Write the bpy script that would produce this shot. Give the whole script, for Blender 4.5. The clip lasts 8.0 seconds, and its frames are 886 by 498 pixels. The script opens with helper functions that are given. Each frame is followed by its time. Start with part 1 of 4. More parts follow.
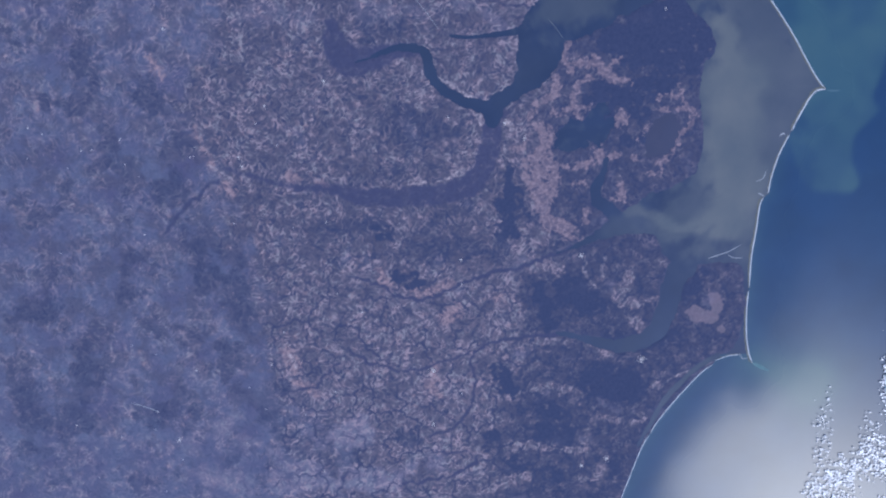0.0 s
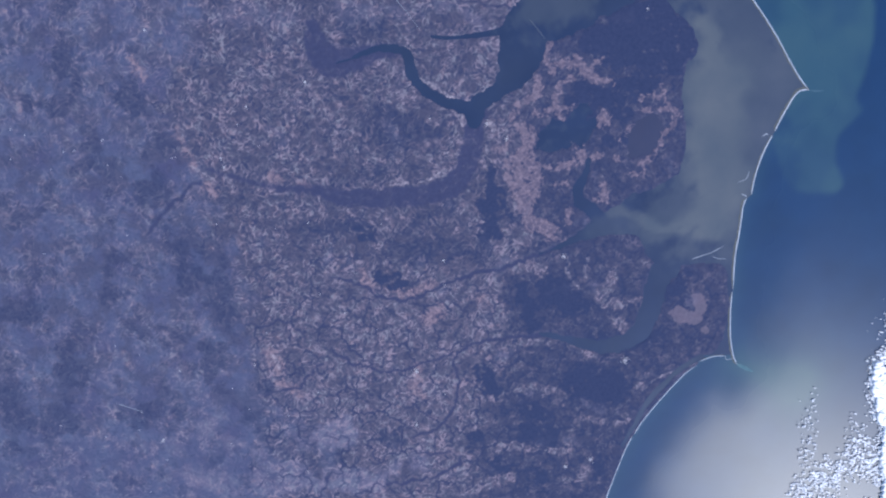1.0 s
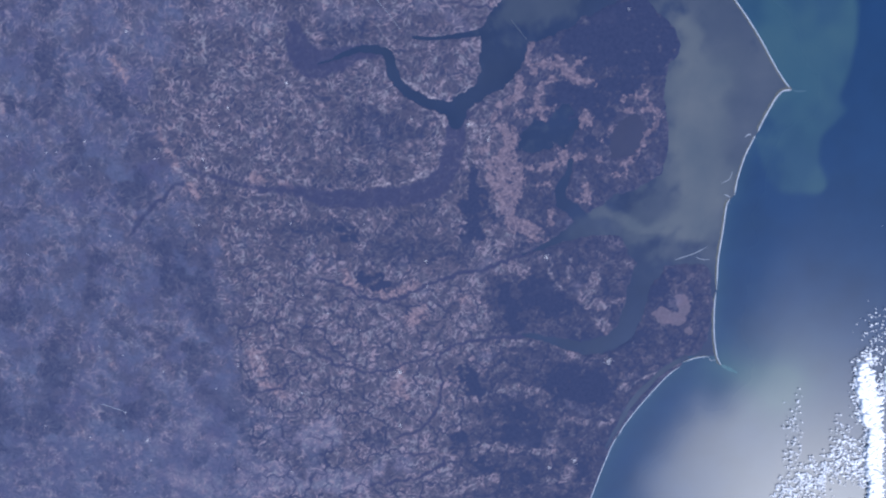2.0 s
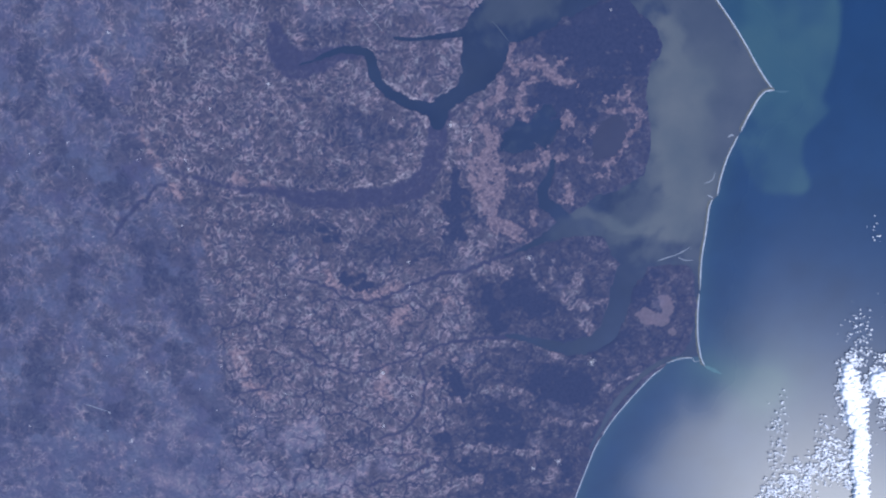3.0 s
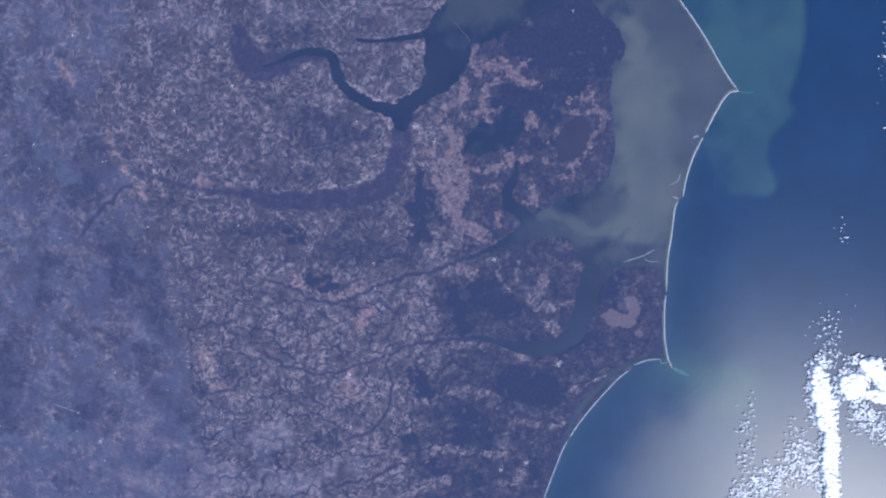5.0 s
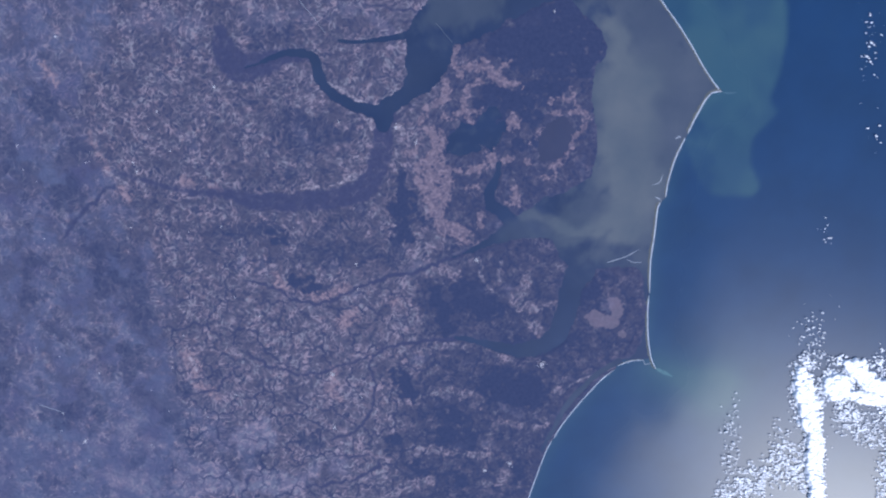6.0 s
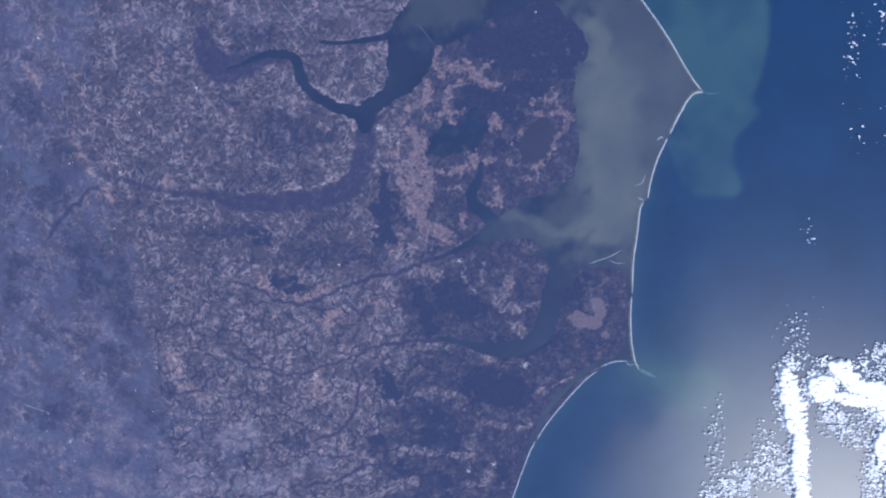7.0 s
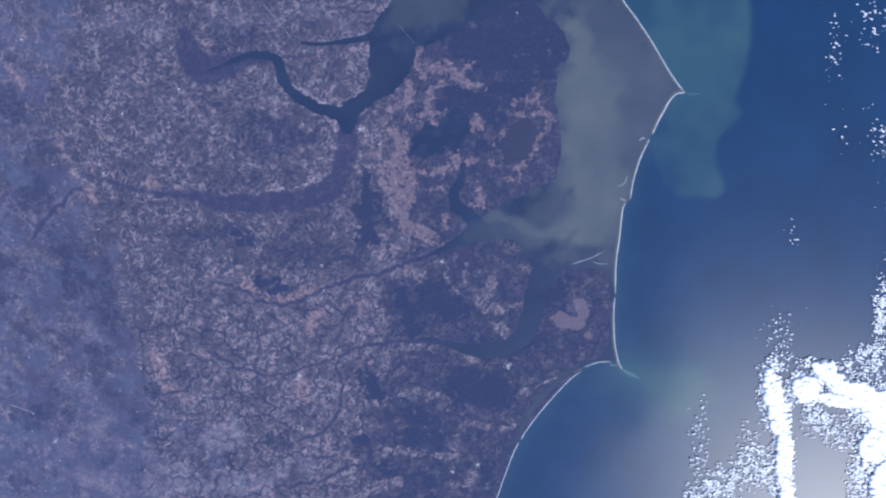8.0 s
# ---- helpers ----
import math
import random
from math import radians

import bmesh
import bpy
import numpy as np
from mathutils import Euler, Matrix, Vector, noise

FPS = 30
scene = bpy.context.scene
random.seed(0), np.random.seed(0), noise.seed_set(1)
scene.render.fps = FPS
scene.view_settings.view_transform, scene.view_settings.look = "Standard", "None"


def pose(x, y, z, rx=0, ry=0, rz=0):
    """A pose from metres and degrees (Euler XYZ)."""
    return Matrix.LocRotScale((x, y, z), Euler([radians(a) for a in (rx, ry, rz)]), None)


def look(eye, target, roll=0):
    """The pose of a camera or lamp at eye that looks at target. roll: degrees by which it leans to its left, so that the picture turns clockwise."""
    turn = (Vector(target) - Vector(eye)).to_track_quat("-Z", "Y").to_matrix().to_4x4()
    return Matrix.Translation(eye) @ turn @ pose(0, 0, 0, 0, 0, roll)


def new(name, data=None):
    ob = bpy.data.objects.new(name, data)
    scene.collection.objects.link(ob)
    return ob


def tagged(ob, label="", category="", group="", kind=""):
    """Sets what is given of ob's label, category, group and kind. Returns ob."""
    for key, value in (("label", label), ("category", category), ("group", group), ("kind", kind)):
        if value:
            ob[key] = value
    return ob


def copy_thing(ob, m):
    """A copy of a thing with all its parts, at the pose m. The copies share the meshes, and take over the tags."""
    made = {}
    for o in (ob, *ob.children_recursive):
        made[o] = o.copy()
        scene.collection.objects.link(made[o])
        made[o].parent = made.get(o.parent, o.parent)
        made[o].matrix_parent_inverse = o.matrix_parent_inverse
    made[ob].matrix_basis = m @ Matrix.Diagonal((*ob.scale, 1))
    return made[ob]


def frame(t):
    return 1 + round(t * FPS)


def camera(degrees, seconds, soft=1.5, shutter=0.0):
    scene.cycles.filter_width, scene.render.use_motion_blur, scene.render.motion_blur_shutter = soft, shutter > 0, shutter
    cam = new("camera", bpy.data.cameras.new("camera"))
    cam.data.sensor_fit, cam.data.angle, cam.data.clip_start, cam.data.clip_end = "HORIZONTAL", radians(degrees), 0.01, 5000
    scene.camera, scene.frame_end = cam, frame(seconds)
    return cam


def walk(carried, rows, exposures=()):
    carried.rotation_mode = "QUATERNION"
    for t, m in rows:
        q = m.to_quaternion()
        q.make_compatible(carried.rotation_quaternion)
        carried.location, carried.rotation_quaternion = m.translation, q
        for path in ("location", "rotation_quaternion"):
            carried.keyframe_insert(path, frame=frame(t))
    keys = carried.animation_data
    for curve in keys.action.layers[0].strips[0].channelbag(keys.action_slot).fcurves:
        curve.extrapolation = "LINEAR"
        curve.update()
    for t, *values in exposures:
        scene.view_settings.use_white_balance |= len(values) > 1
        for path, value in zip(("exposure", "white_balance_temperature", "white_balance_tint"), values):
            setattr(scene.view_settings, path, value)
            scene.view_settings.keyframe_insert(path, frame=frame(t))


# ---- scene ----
# A low-lying coast seen from orbit, built at one to a thousand: one metre here stands for one kilometre there.
# x runs along the flight, y to its left, z up; the ground curves away like the globe.
cam = camera(56.33, 8.0, soft=2.15)
ROWS = [
    (0.0, -31.436, 94.719, 315.503, -12.3913, -1.8677, -1.0406),
    (0.5, -27.040, 94.743, 315.550, -12.3869, -1.6989, -1.0736),
    (1.0, -22.643, 94.766, 315.596, -12.3826, -1.5301, -1.1068),
    (1.5, -18.246, 94.789, 315.643, -12.3785, -1.3613, -1.1401),
    (3.0, -5.056, 94.859, 315.782, -12.3667, -0.8545, -1.2409),
    (3.5, -0.660, 94.882, 315.828, -12.3630, -0.6856, -1.2749),
    (4.0, 3.737, 94.905, 315.875, -12.3595, -0.5165, -1.3090),
    (4.5, 8.134, 94.929, 315.921, -12.3561, -0.3475, -1.3432),
    (6.0, 21.324, 94.998, 316.061, -12.3466, 0.1599, -1.4469),
    (6.5, 25.721, 95.022, 316.107, -12.3437, 0.3291, -1.4817),
    (7.0, 30.117, 95.045, 316.154, -12.3410, 0.4984, -1.5168),
    (7.5, 34.514, 95.068, 316.200, -12.3383, 0.6676, -1.5520),
    (8.0, 38.911, 95.092, 316.247, -12.3358, 0.8370, -1.5873),
]
EXPOSURE, KELVIN, TINT = 0.08, 5000, 20
walk(cam, [(t, pose(x, y, z, rx, ry, rz)) for t, x, y, z, rx, ry, rz in ROWS],
     exposures=[(0.0, EXPOSURE, KELVIN, TINT), (8.0, EXPOSURE, KELVIN, TINT)])

# ---- light ----
SUN_ELEVATION, SUN_AZIMUTH = 45.3, -49.8   # azimuth counted from +x towards +y
world = bpy.data.worlds.new("sky")
scene.world = world
world.use_nodes = True
wn = world.node_tree.nodes
sky = wn.new("ShaderNodeTexSky")
sky.sky_type, sky.sun_disc = "NISHITA", False
sky.sun_elevation, sky.sun_rotation = radians(SUN_ELEVATION), radians(90 - SUN_AZIMUTH)
world.node_tree.links.new(sky.outputs[0], wn["Background"].inputs[0])
wn["Background"].inputs[1].default_value = 0.12
sun = new("sun", bpy.data.lights.new("sun", "SUN"))
sun.data.energy, sun.data.angle, sun.data.color = 4.2, radians(0.53), (1.0, 0.93, 0.82)
e, a = radians(SUN_ELEVATION), radians(SUN_AZIMUTH)
sun.matrix_world = look((math.cos(e) * math.cos(a) * 900, math.cos(e) * math.sin(a) * 900, math.sin(e) * 900), (0, 0, 0))

# ---- numbers for the relief ----
GLOBE = 6371.0


def sag(x, y):
    """How far the globe has dropped away under the level plane."""
    return np.sqrt(np.maximum(GLOBE * GLOBE - x * x - y * y, 1.0)) - GLOBE


def grain(x, y, size, seed=0):
    """Smooth gradient noise, about -0.7 to 0.7."""
    x, y = x / size + seed * 17.31, y / size - seed * 9.77
    ix, iy = np.floor(x).astype(np.int64), np.floor(y).astype(np.int64)
    fx, fy = x - ix, y - iy

    def corner(dx, dy):
        h = ((ix + dx) * 374761393 + (iy + dy) * 668265263 + seed * 1442695041) & 0xFFFFFFFF
        h = ((h ^ (h >> 13)) * 1274126177) & 0xFFFFFFFF
        ang = ((h ^ (h >> 16)) & 0xFFFF) * (2 * math.pi / 65536)
        return np.cos(ang) * (fx - dx) + np.sin(ang) * (fy - dy)

    u, v = fx * fx * fx * (fx * (fx * 6 - 15) + 10), fy * fy * fy * (fy * (fy * 6 - 15) + 10)
    lo = corner(0, 0) * (1 - u) + corner(1, 0) * u
    hi = corner(0, 1) * (1 - u) + corner(1, 1) * u
    return lo * (1 - v) + hi * v


def fbm(x, y, size, octaves=4, seed=0):
    total, gain = 0.0, 1.0
    for k in range(octaves):
        total = total + gain * grain(x, y, size / 2 ** k, seed + k)
        gain *= 0.55
    return total


def ramp(v, lo, hi):
    t = np.clip((v - lo) / (hi - lo), 0, 1)
    return t * t * (3 - 2 * t)


def spline(points, steps=8):
    """A smooth line through the given points; all their columns are carried along."""
    p = np.array(points, float)
    p = np.vstack([2 * p[0] - p[1], p, 2 * p[-1] - p[-2]])
    out = []
    for i in range(1, len(p) - 2):
        for s in np.arange(steps) / steps:
            a0, a1, a2, a3 = p[i - 1], p[i], p[i + 1], p[i + 2]
            out.append(0.5 * (2 * a1 + (a2 - a0) * s + (2 * a0 - 5 * a1 + 4 * a2 - a3) * s * s + (3 * a1 - a0 - 3 * a2 + a3) * s ** 3))
    out.append(p[-2])
    return np.array(out)


def line_distance(x, y, pts, reach=40.0):
    """Over a grid: distance to a line of (x, y, half width) less the half width; no more than reach is told."""
    best = np.full(x.shape, float(reach))
    xs, ys = x[0], y[:, 0]
    for p, q in zip(pts[:-1], pts[1:]):
        c0, c1 = np.searchsorted(xs, (min(p[0], q[0]) - reach, max(p[0], q[0]) + reach))
        r0, r1 = np.searchsorted(ys, (min(p[1], q[1]) - reach, max(p[1], q[1]) + reach))
        if c0 == c1 or r0 == r1:
            continue
        xm, ym = x[r0:r1, c0:c1] - p[0], y[r0:r1, c0:c1] - p[1]
        d = q[:2] - p[:2]
        s = np.clip((xm * d[0] + ym * d[1]) / max(d @ d, 1e-9), 0, 1)
        near = np.hypot(xm - s * d[0], ym - s * d[1]) - (p[2] + (q[2] - p[2]) * s)
        best[r0:r1, c0:c1] = np.minimum(best[r0:r1, c0:c1], near)
    return best


def area_distance(x, y, ring, reach=6.0):
    """Over a grid: distance to the edge of a closed ring, negative inside."""
    edge = np.column_stack([np.vstack([ring, ring[:1]]), np.zeros(len(ring) + 1)])
    d = line_distance(x, y, edge, reach)
    inside = np.zeros(x.shape, bool)
    ys = y[:, 0]
    for p, q in zip(edge[:-1], edge[1:]):
        r0, r1 = np.searchsorted(ys, sorted((p[1], q[1])))
        if r0 < r1:
            inside[r0:r1] ^= x[r0:r1] < (q[0] - p[0]) * (y[r0:r1] - p[1]) / (q[1] - p[1]) + p[0]
    return np.where(inside, -d, d)


def patches(x, y, rows, rough=0.45, seed=40, edge=0.35):
    """Cover, 0 to 1, of ragged oval patches (x, y, half length, half breadth, turn)."""
    cover = np.zeros(x.shape)
    for px, py, rx, ry, turn in rows:
        m = (abs(x - px) < 2.2 * max(rx, ry)) & (abs(y - py) < 2.2 * max(rx, ry))
        if not m.any():
            continue
        c, s = math.cos(radians(turn)), math.sin(radians(turn))
        dx, dy = x[m] - px, y[m] - py
        r = np.hypot((dx * c + dy * s) / rx, (dy * c - dx * s) / ry) + fbm(x[m], y[m], 7.0, 4, seed) * rough * 1.6
        cover[m] = np.maximum(cover[m], 1 - ramp(r, 1 - edge, 1 + edge))
    return cover


def strokes(x, y, rows, soft=3.0):
    """How near, 0 to 1, a place lies to strips along lines of (x, y, half width); one half at their edge."""
    d = np.full(x.shape, 9.0)
    for row in rows:
        d = np.minimum(d, line_distance(x, y, spline(row, 3), 9.0))
    return 1 - ramp(d, -soft, soft)


# ---- the plan, in kilometres ----
NORTH_BANK = [(89.2, 135.1), (97.2, 124.0), (101.9, 116.9), (106.6, 110.7), (112.1, 102.8), (117.5, 94.0), (121.8, 87.6), (125.2, 83.6)]
CAPE_BANK = [(125.2, 83.6), (123.3, 83.5), (121.4, 82.9), (119.3, 80.5), (117.8, 77.8), (116.2, 74.9), (114.6, 71.6), (113.1, 68.2)]
MIDDLE_BANK = [(112.1, 66.5), (111.5, 65.3), (109.8, 61.7), (108.4, 58.3), (107.2, 54.2), (106, 49.2), (105.3, 43.9)]
LONG_BANK = [(103.5, 42.4), (102.3, 39.1), (101.4, 28.9), (100.2, 18.7), (100.1, 5.9)]
CORE_BANK = [(99.9, 4.7), (99.6, -2.3), (100.1, -13.1), (101.6, -21.6), (103.5, -26.0)]
HOOK_BANK = [(98.5, -22.2), (93.4, -22.5), (87.9, -24.3)]
SOUTH_BANK = [(86.6, -26.2), (82.3, -29.4), (76.3, -35.9), (69.8, -43.8), (64.5, -51.2), (62.3, -55.4)]
END_BANK = [(61.6, -56.1), (59.2, -60.9), (55.9, -70.0), (53.3, -77.7), (51.1, -84.7), (47.9, -97.3), (42.2, -113.4)]
COAST = np.vstack([[(70.0, 165.0)], spline(NORTH_BANK), spline(CAPE_BANK), spline(MIDDLE_BANK), spline(LONG_BANK), spline(CORE_BANK),
                   spline(HOOK_BANK), spline(SOUTH_BANK), spline(END_BANK), [(30.0, -150.0)]])
SOUND_SHORE = [(40.0, 165.0), (57.8, 129.5), (66.6, 119.4), (76.5, 110.1), (81.3, 103.9), (80.8, 97.7), (76.9, 91.6), (76.7, 82.1), (78.6, 69.3),
               (77.8, 57.4), (74.1, 51.5), (67.2, 47.8), (58.4, 44.6), (51.9, 40.4), (46.5, 36.0), (46.5, 32.7), (54.4, 30.7), (62.4, 26.6),
               (64.9, 20.8), (71.9, 16.1), (79.8, 16.3), (91.1, 17.3), (96.3, 15.3), (98.4, 3.6), (97.8, -10.6), (95.5, -18.9), (90.0, -21.8), (86.9, -22.8)]
# rivers: x, y, half width
CHOWAN = [(-4.2, 79.5, 2.2), (-9.1, 80.6, 2.1), (-13.7, 82.0, 1.75), (-20.0, 85.5, 1.7), (-24.1, 89.4, 1.7), (-26.4, 94.0, 1.75), (-27.4, 98.7, 1.6),
          (-30.3, 101.3, 1.4), (-37.2, 102.0, 1.0), (-42.9, 100.5, 0.45), (-48.5, 98.3, 0.25), (-54.0, 96.8, 0.1)]
ALBEMARLE = [(-2.8, 75.2, 3.0), (-1.4, 80.9, 3.0), (5.6, 85.2, 2.7), (11.6, 90.7, 4.8), (14.7, 97.8, 8.0), (16.0, 103.9, 8.5), (19.7, 110.5, 8.9),
             (29.2, 116.7, 11.7), (41.7, 124.5, 13.1), (58.3, 132.0, 13.1)]
PAMLICO = [(54.3, 34.7, 5.0), (45.4, 32.2, 3.3), (34.4, 27.3, 1.3), (27.0, 23.9, 0.5), (22.0, 22.0, 0.15)]
NEUSE = [(74.1, 16.0, 4.5), (69.8, 11.5, 4.4), (67.3, -0.1, 4.0), (63.8, -9.5, 3.8), (55.9, -15.4, 3.0), (45.6, -16.5, 2.4), (34.0, -13.3, 1.2),
         (22.6, -10.6, 0.6)]
BACK_SOUND = [(88.5, -22.4, 0.7), (80.9, -26.8, 0.7), (74.0, -33.2, 0.8), (67.0, -41.6, 0.8), (62.0, -51.4, 0.5), (57.4, -60.4, 0.3)]
PUNGO = [(47.5, 35.4, 2.2), (39.4, 41.6, 2.2), (37.2, 47.6, 1.6), (40.0, 54.1, 1.1), (40.9, 58.4, 0.5)]
PERQUIMANS = [(-18.1, 105.7, 0.15), (-10.8, 105.3, 0.3), (-2.4, 105.9, 0.5), (5.0, 106.8, 0.8), (10.3, 108.7, 1.4)]
# wooded flood plains and creeks: x, y, half width
VALLEYS = [
    [(-1.3, 78.4, 4), (-3.1, 68.9, 4.2), (-5.3, 59.2, 4.6), (-8.7, 52.8, 4.8), (-15.2, 48.6, 4.6), (-25.1, 46.6, 4.2), (-38.1, 45.8, 4),
     (-53.3, 46.6, 3.6), (-64, 49.7, 2.4), (-78.9, 50.7, 1.6), (-104.4, 58.1, 0.9)],
    [(-30.3, 100.6, 2.2), (-37.6, 100.6, 3.2), (-47.1, 98.2, 4.8), (-55.6, 97.4, 6.2), (-60.2, 102.2, 5.2), (-62.7, 111, 2.6)],
]
SOUTH_CREEKS = [
    [(27, 23.9, 0.9), (12.2, 18.8, 0.9), (1, 16.2, 0.9), (-10.1, 13.2, 0.8), (-20.2, 8.9, 0.8), (-30.4, 5, 0.8), (-41.5, 7.1, 0.8), (-49.1, 12.4, 0.7), (-60, 15, 0.5)],
    [(22.6, -10.6, 1.2), (7.8, -12, 0.8), (-5.9, -15, 0.8), (-11.6, -21.5, 0.7), (-10.3, -33.8, 0.7), (-16.4, -47.1, 0.8), (-29.4, -54.2, 0.6)],
    [(-60.4, -15.6, 0.6), (-54.9, -19.3, 0.8), (-47.1, -22.3, 0.6), (-38.1, -24.5, 0.7), (-28.9, -22.8, 0.65), (-19.7, -20.1, 0.6), (-11.6, -16.7, 0.6)],
    [(-40.7, -75, 0.7), (-31.2, -73.4, 0.8), (-21.7, -71.9, 0.7), (-14.5, -67.9, 0.9), (-8.5, -63.7, 0.6)],
    [(-89.1, -33.1, 0.7), (-77.5, -30.9, 0.7), (-73.8, -28.5, 0.7), (-70.2, -25.7, 0.7), (-65.3, -21.4, 0.6)],
]
FAR_CREEKS = [
    [(-30.6, -59.4, 0.5), (-21.3, -60.9, 0.7), (-14.3, -61, 0.5)], [(-69.3, -79, 0.8), (-65.2, -71.3, 0.8), (-63.8, -67.5, 0.5)],
    [(-6.6, 117.8, 0.3), (2.8, 116.8, 0.4), (13.2, 115, 0.5), (19.8, 112.8, 0.7)], [(-5.3, 111.3, 0.2), (4.8, 112.3, 0.3), (15.2, 110.9, 0.4)],
    [(-130, 34, 0.5), (-125.9, 38.2, 1), (-120.1, 44.4, 0.9), (-115.2, 48.7, 0.9), (-107.1, 54, 0.7)],
]
# winding strips of bare pinkish farm soil: x, y, half width
SOIL = [
    [(26.2, 102.9, 0.9), (24.3, 96.8, 1.1), (27, 92.2, 0.9)],
    [(28.1, 94.7, 1.3), (35.1, 95.7, 2.4), (39.3, 91.5, 2.4), (44.2, 89.1, 1.8), (49.3, 87.1, 1.1)], [(39.3, 92.3, 1.1), (45.6, 96.7, 0.7)],
    [(34.4, 89.6, 1.1), (29.3, 85.9, 1.3), (28.4, 78.4, 1.6), (30.5, 74.1, 0.9)], [(28.6, 78.4, 1.6), (35, 78.7, 1.1)],
    [(20.8, 90.3, 1.3), (21.6, 85, 1.8), (16.5, 81.6, 1.1)], [(12.6, 82.1, 0.7), (13.9, 78.9, 1.1), (10.8, 75.4, 1.1)],
    [(19.4, 76.7, 0.9), (27.5, 78.2, 1.6)], [(13.6, 72, 1.1), (17.2, 70.4, 2.4), (18.4, 65.4, 2.4), (16.7, 62.9, 1.6)],
]
# bare soil round the lakes
LAKE_SOIL = [
    [(15.7, 59.7, 4.4), (17.6, 54.2, 6), (16.4, 46.6, 5.3), (16.8, 40.6, 3.1)], [(9.7, 58.8, 1.6), (11.3, 50, 1.6), (13.3, 43.4, 1.6)],
    [(25.2, 56.2, 1.1), (33.9, 57.3, 1.3), (37.8, 62, 2.4), (39.3, 58.9, 2), (45.6, 60.5, 1.1)],
    [(45.7, 77.1, 1.1), (46.8, 73.9, 2.7), (45.6, 72.5, 1.6)], [(52.9, 66.3, 0.7), (55.5, 68.8, 1.1), (59.3, 71.7, 0.7)],
    [(59.7, 77.2, 0.6), (70, 77.6, 0.8), (73.9, 76.1, 1), (74.4, 71.8, 1), (70.2, 68.5, 0.8), (67.7, 63, 0.8), (64.3, 58.7, 1.1), (60, 56.7, 0.7)],
    [(59.7, 77.4, 0.9), (70, 77.8, 1.1), (74.1, 75.8, 1.3), (74, 71.8, 1.3), (69.8, 68.1, 1.1), (67.5, 62.5, 1.1), (63.9, 58.3, 1.3)],
]
# smaller bare soil by the sound
SHORE_SOIL = [
    [(46.6, 49.1, 1.8), (47, 44.7, 1.8)], [(44, 43.1, 0.7), (48.8, 42.9, 0.7)], [(28.5, 49.2, 1.1), (32.8, 49.5, 1.3)],
    [(60.9, 81.8, 0.9), (68.2, 82.5, 0.9)], [(68.1, 85.5, 0.9), (70.4, 79.7, 0.7)], [(51.3, 59.9, 0.7), (53, 57.7, 0.9)],
    [(57.9, 52.1, 1.1), (62.2, 54, 0.7)], [(33.9, 39.5, 0.9), (33.4, 35.1, 1.8)], [(18.5, 35.5, 3.1), (25.1, 32, 3.6), (30.6, 28.4, 1.3)],
    [(4.8, 63.2, 0.9), (9.1, 64.8, 1.1)],
]
# bright sand along the rivers
BRIGHT_SAND = [
    [(31.2, 21, 0.4), (32.5, 21.6, 0.7), (34.1, 19.1, 0.6), (33, 15.4, 0.8), (34.3, 12.6, 0.6)], [(34.3, 12.6, 0.4), (38.3, 7.7, 0.4)],
    [(41.6, 20.2, 0.7), (40.1, 15.7, 0.7), (41, 12.5, 0.4)], [(0.7, 74.4, 0.7), (3.5, 73.5, 1.1), (4.9, 70.7, 0.9)], [(1.6, 65, 0.4), (2, 62.8, 0.7)],
    [(-23.7, 51.9, 0.4), (-18.2, 53.3, 0.7), (-14.2, 56.1, 0.7)], [(-35.2, 50.7, 0.3), (-28.7, 51.6, 0.6)], [(-27.1, 100, 0.3), (-24.1, 95.8, 0.6)],
    [(-24.3, 91.3, 0.3), (-18, 88, 0.6), (-14.9, 85.9, 0.6), (-11.8, 83.7, 0.6), (-8.6, 83, 0.3)], [(-8, 76.3, 0.9), (-7.2, 73.1, 0.4)],
    [(-15.7, 63.2, 0.3), (-8.2, 61.8, 0.3)],
]
# smaller bright clearings
SMALL_SAND = [
    [(64.8, -36.2, 0.3), (70.5, -31, 0.3), (79.6, -27.4, 0.4), (87, -24.7, 0.3)], [(-84.7, -16.8, 0.7), (-83.1, -19.2, 0.9), (-82.4, -22.1, 0.7)],
    [(-27.3, -23.7, 0.4), (-27.9, -26.8, 0.7)], [(-101.5, 53.7, 0.3), (-110.5, 59.7, 0.4)],
]
# clearings in the eastern woods
FARMS = [
    [(52.6, 17.7, 0.9), (50.9, 10.8, 1.8), (47.3, 6.3, 2.2)], [(46.2, 2.8, 2.2), (51.8, 1.5, 2.7), (59.7, 2.4, 1.3), (62.3, -3.5, 1.1)],
    [(57.2, 18, 0.4), (64.6, 18.5, 0.6), (67.4, 11.7, 0.4), (64, 4.7, 0.4), (61.9, -5.8, 0.4)],
    [(-0.1, -11.2, 1.8), (13.4, -11.6, 1.3), (28.1, -14.8, 1.1), (36.1, -16, 0.9), (43, -19.8, 0.9), (51, -23.2, 0.9)],
    [(-6, -17, 1.8), (6.5, -16.6, 1.8), (20.2, -14.6, 1.3)], [(10.9, -25.9, 1.8), (15.5, -23.6, 1.3)],
    [(-5.4, -37.7, 2.2), (3.9, -36.7, 1.8), (17.7, -33.4, 1.8), (26.9, -34.9, 2.2), (32.7, -36.3, 1.3)],
]
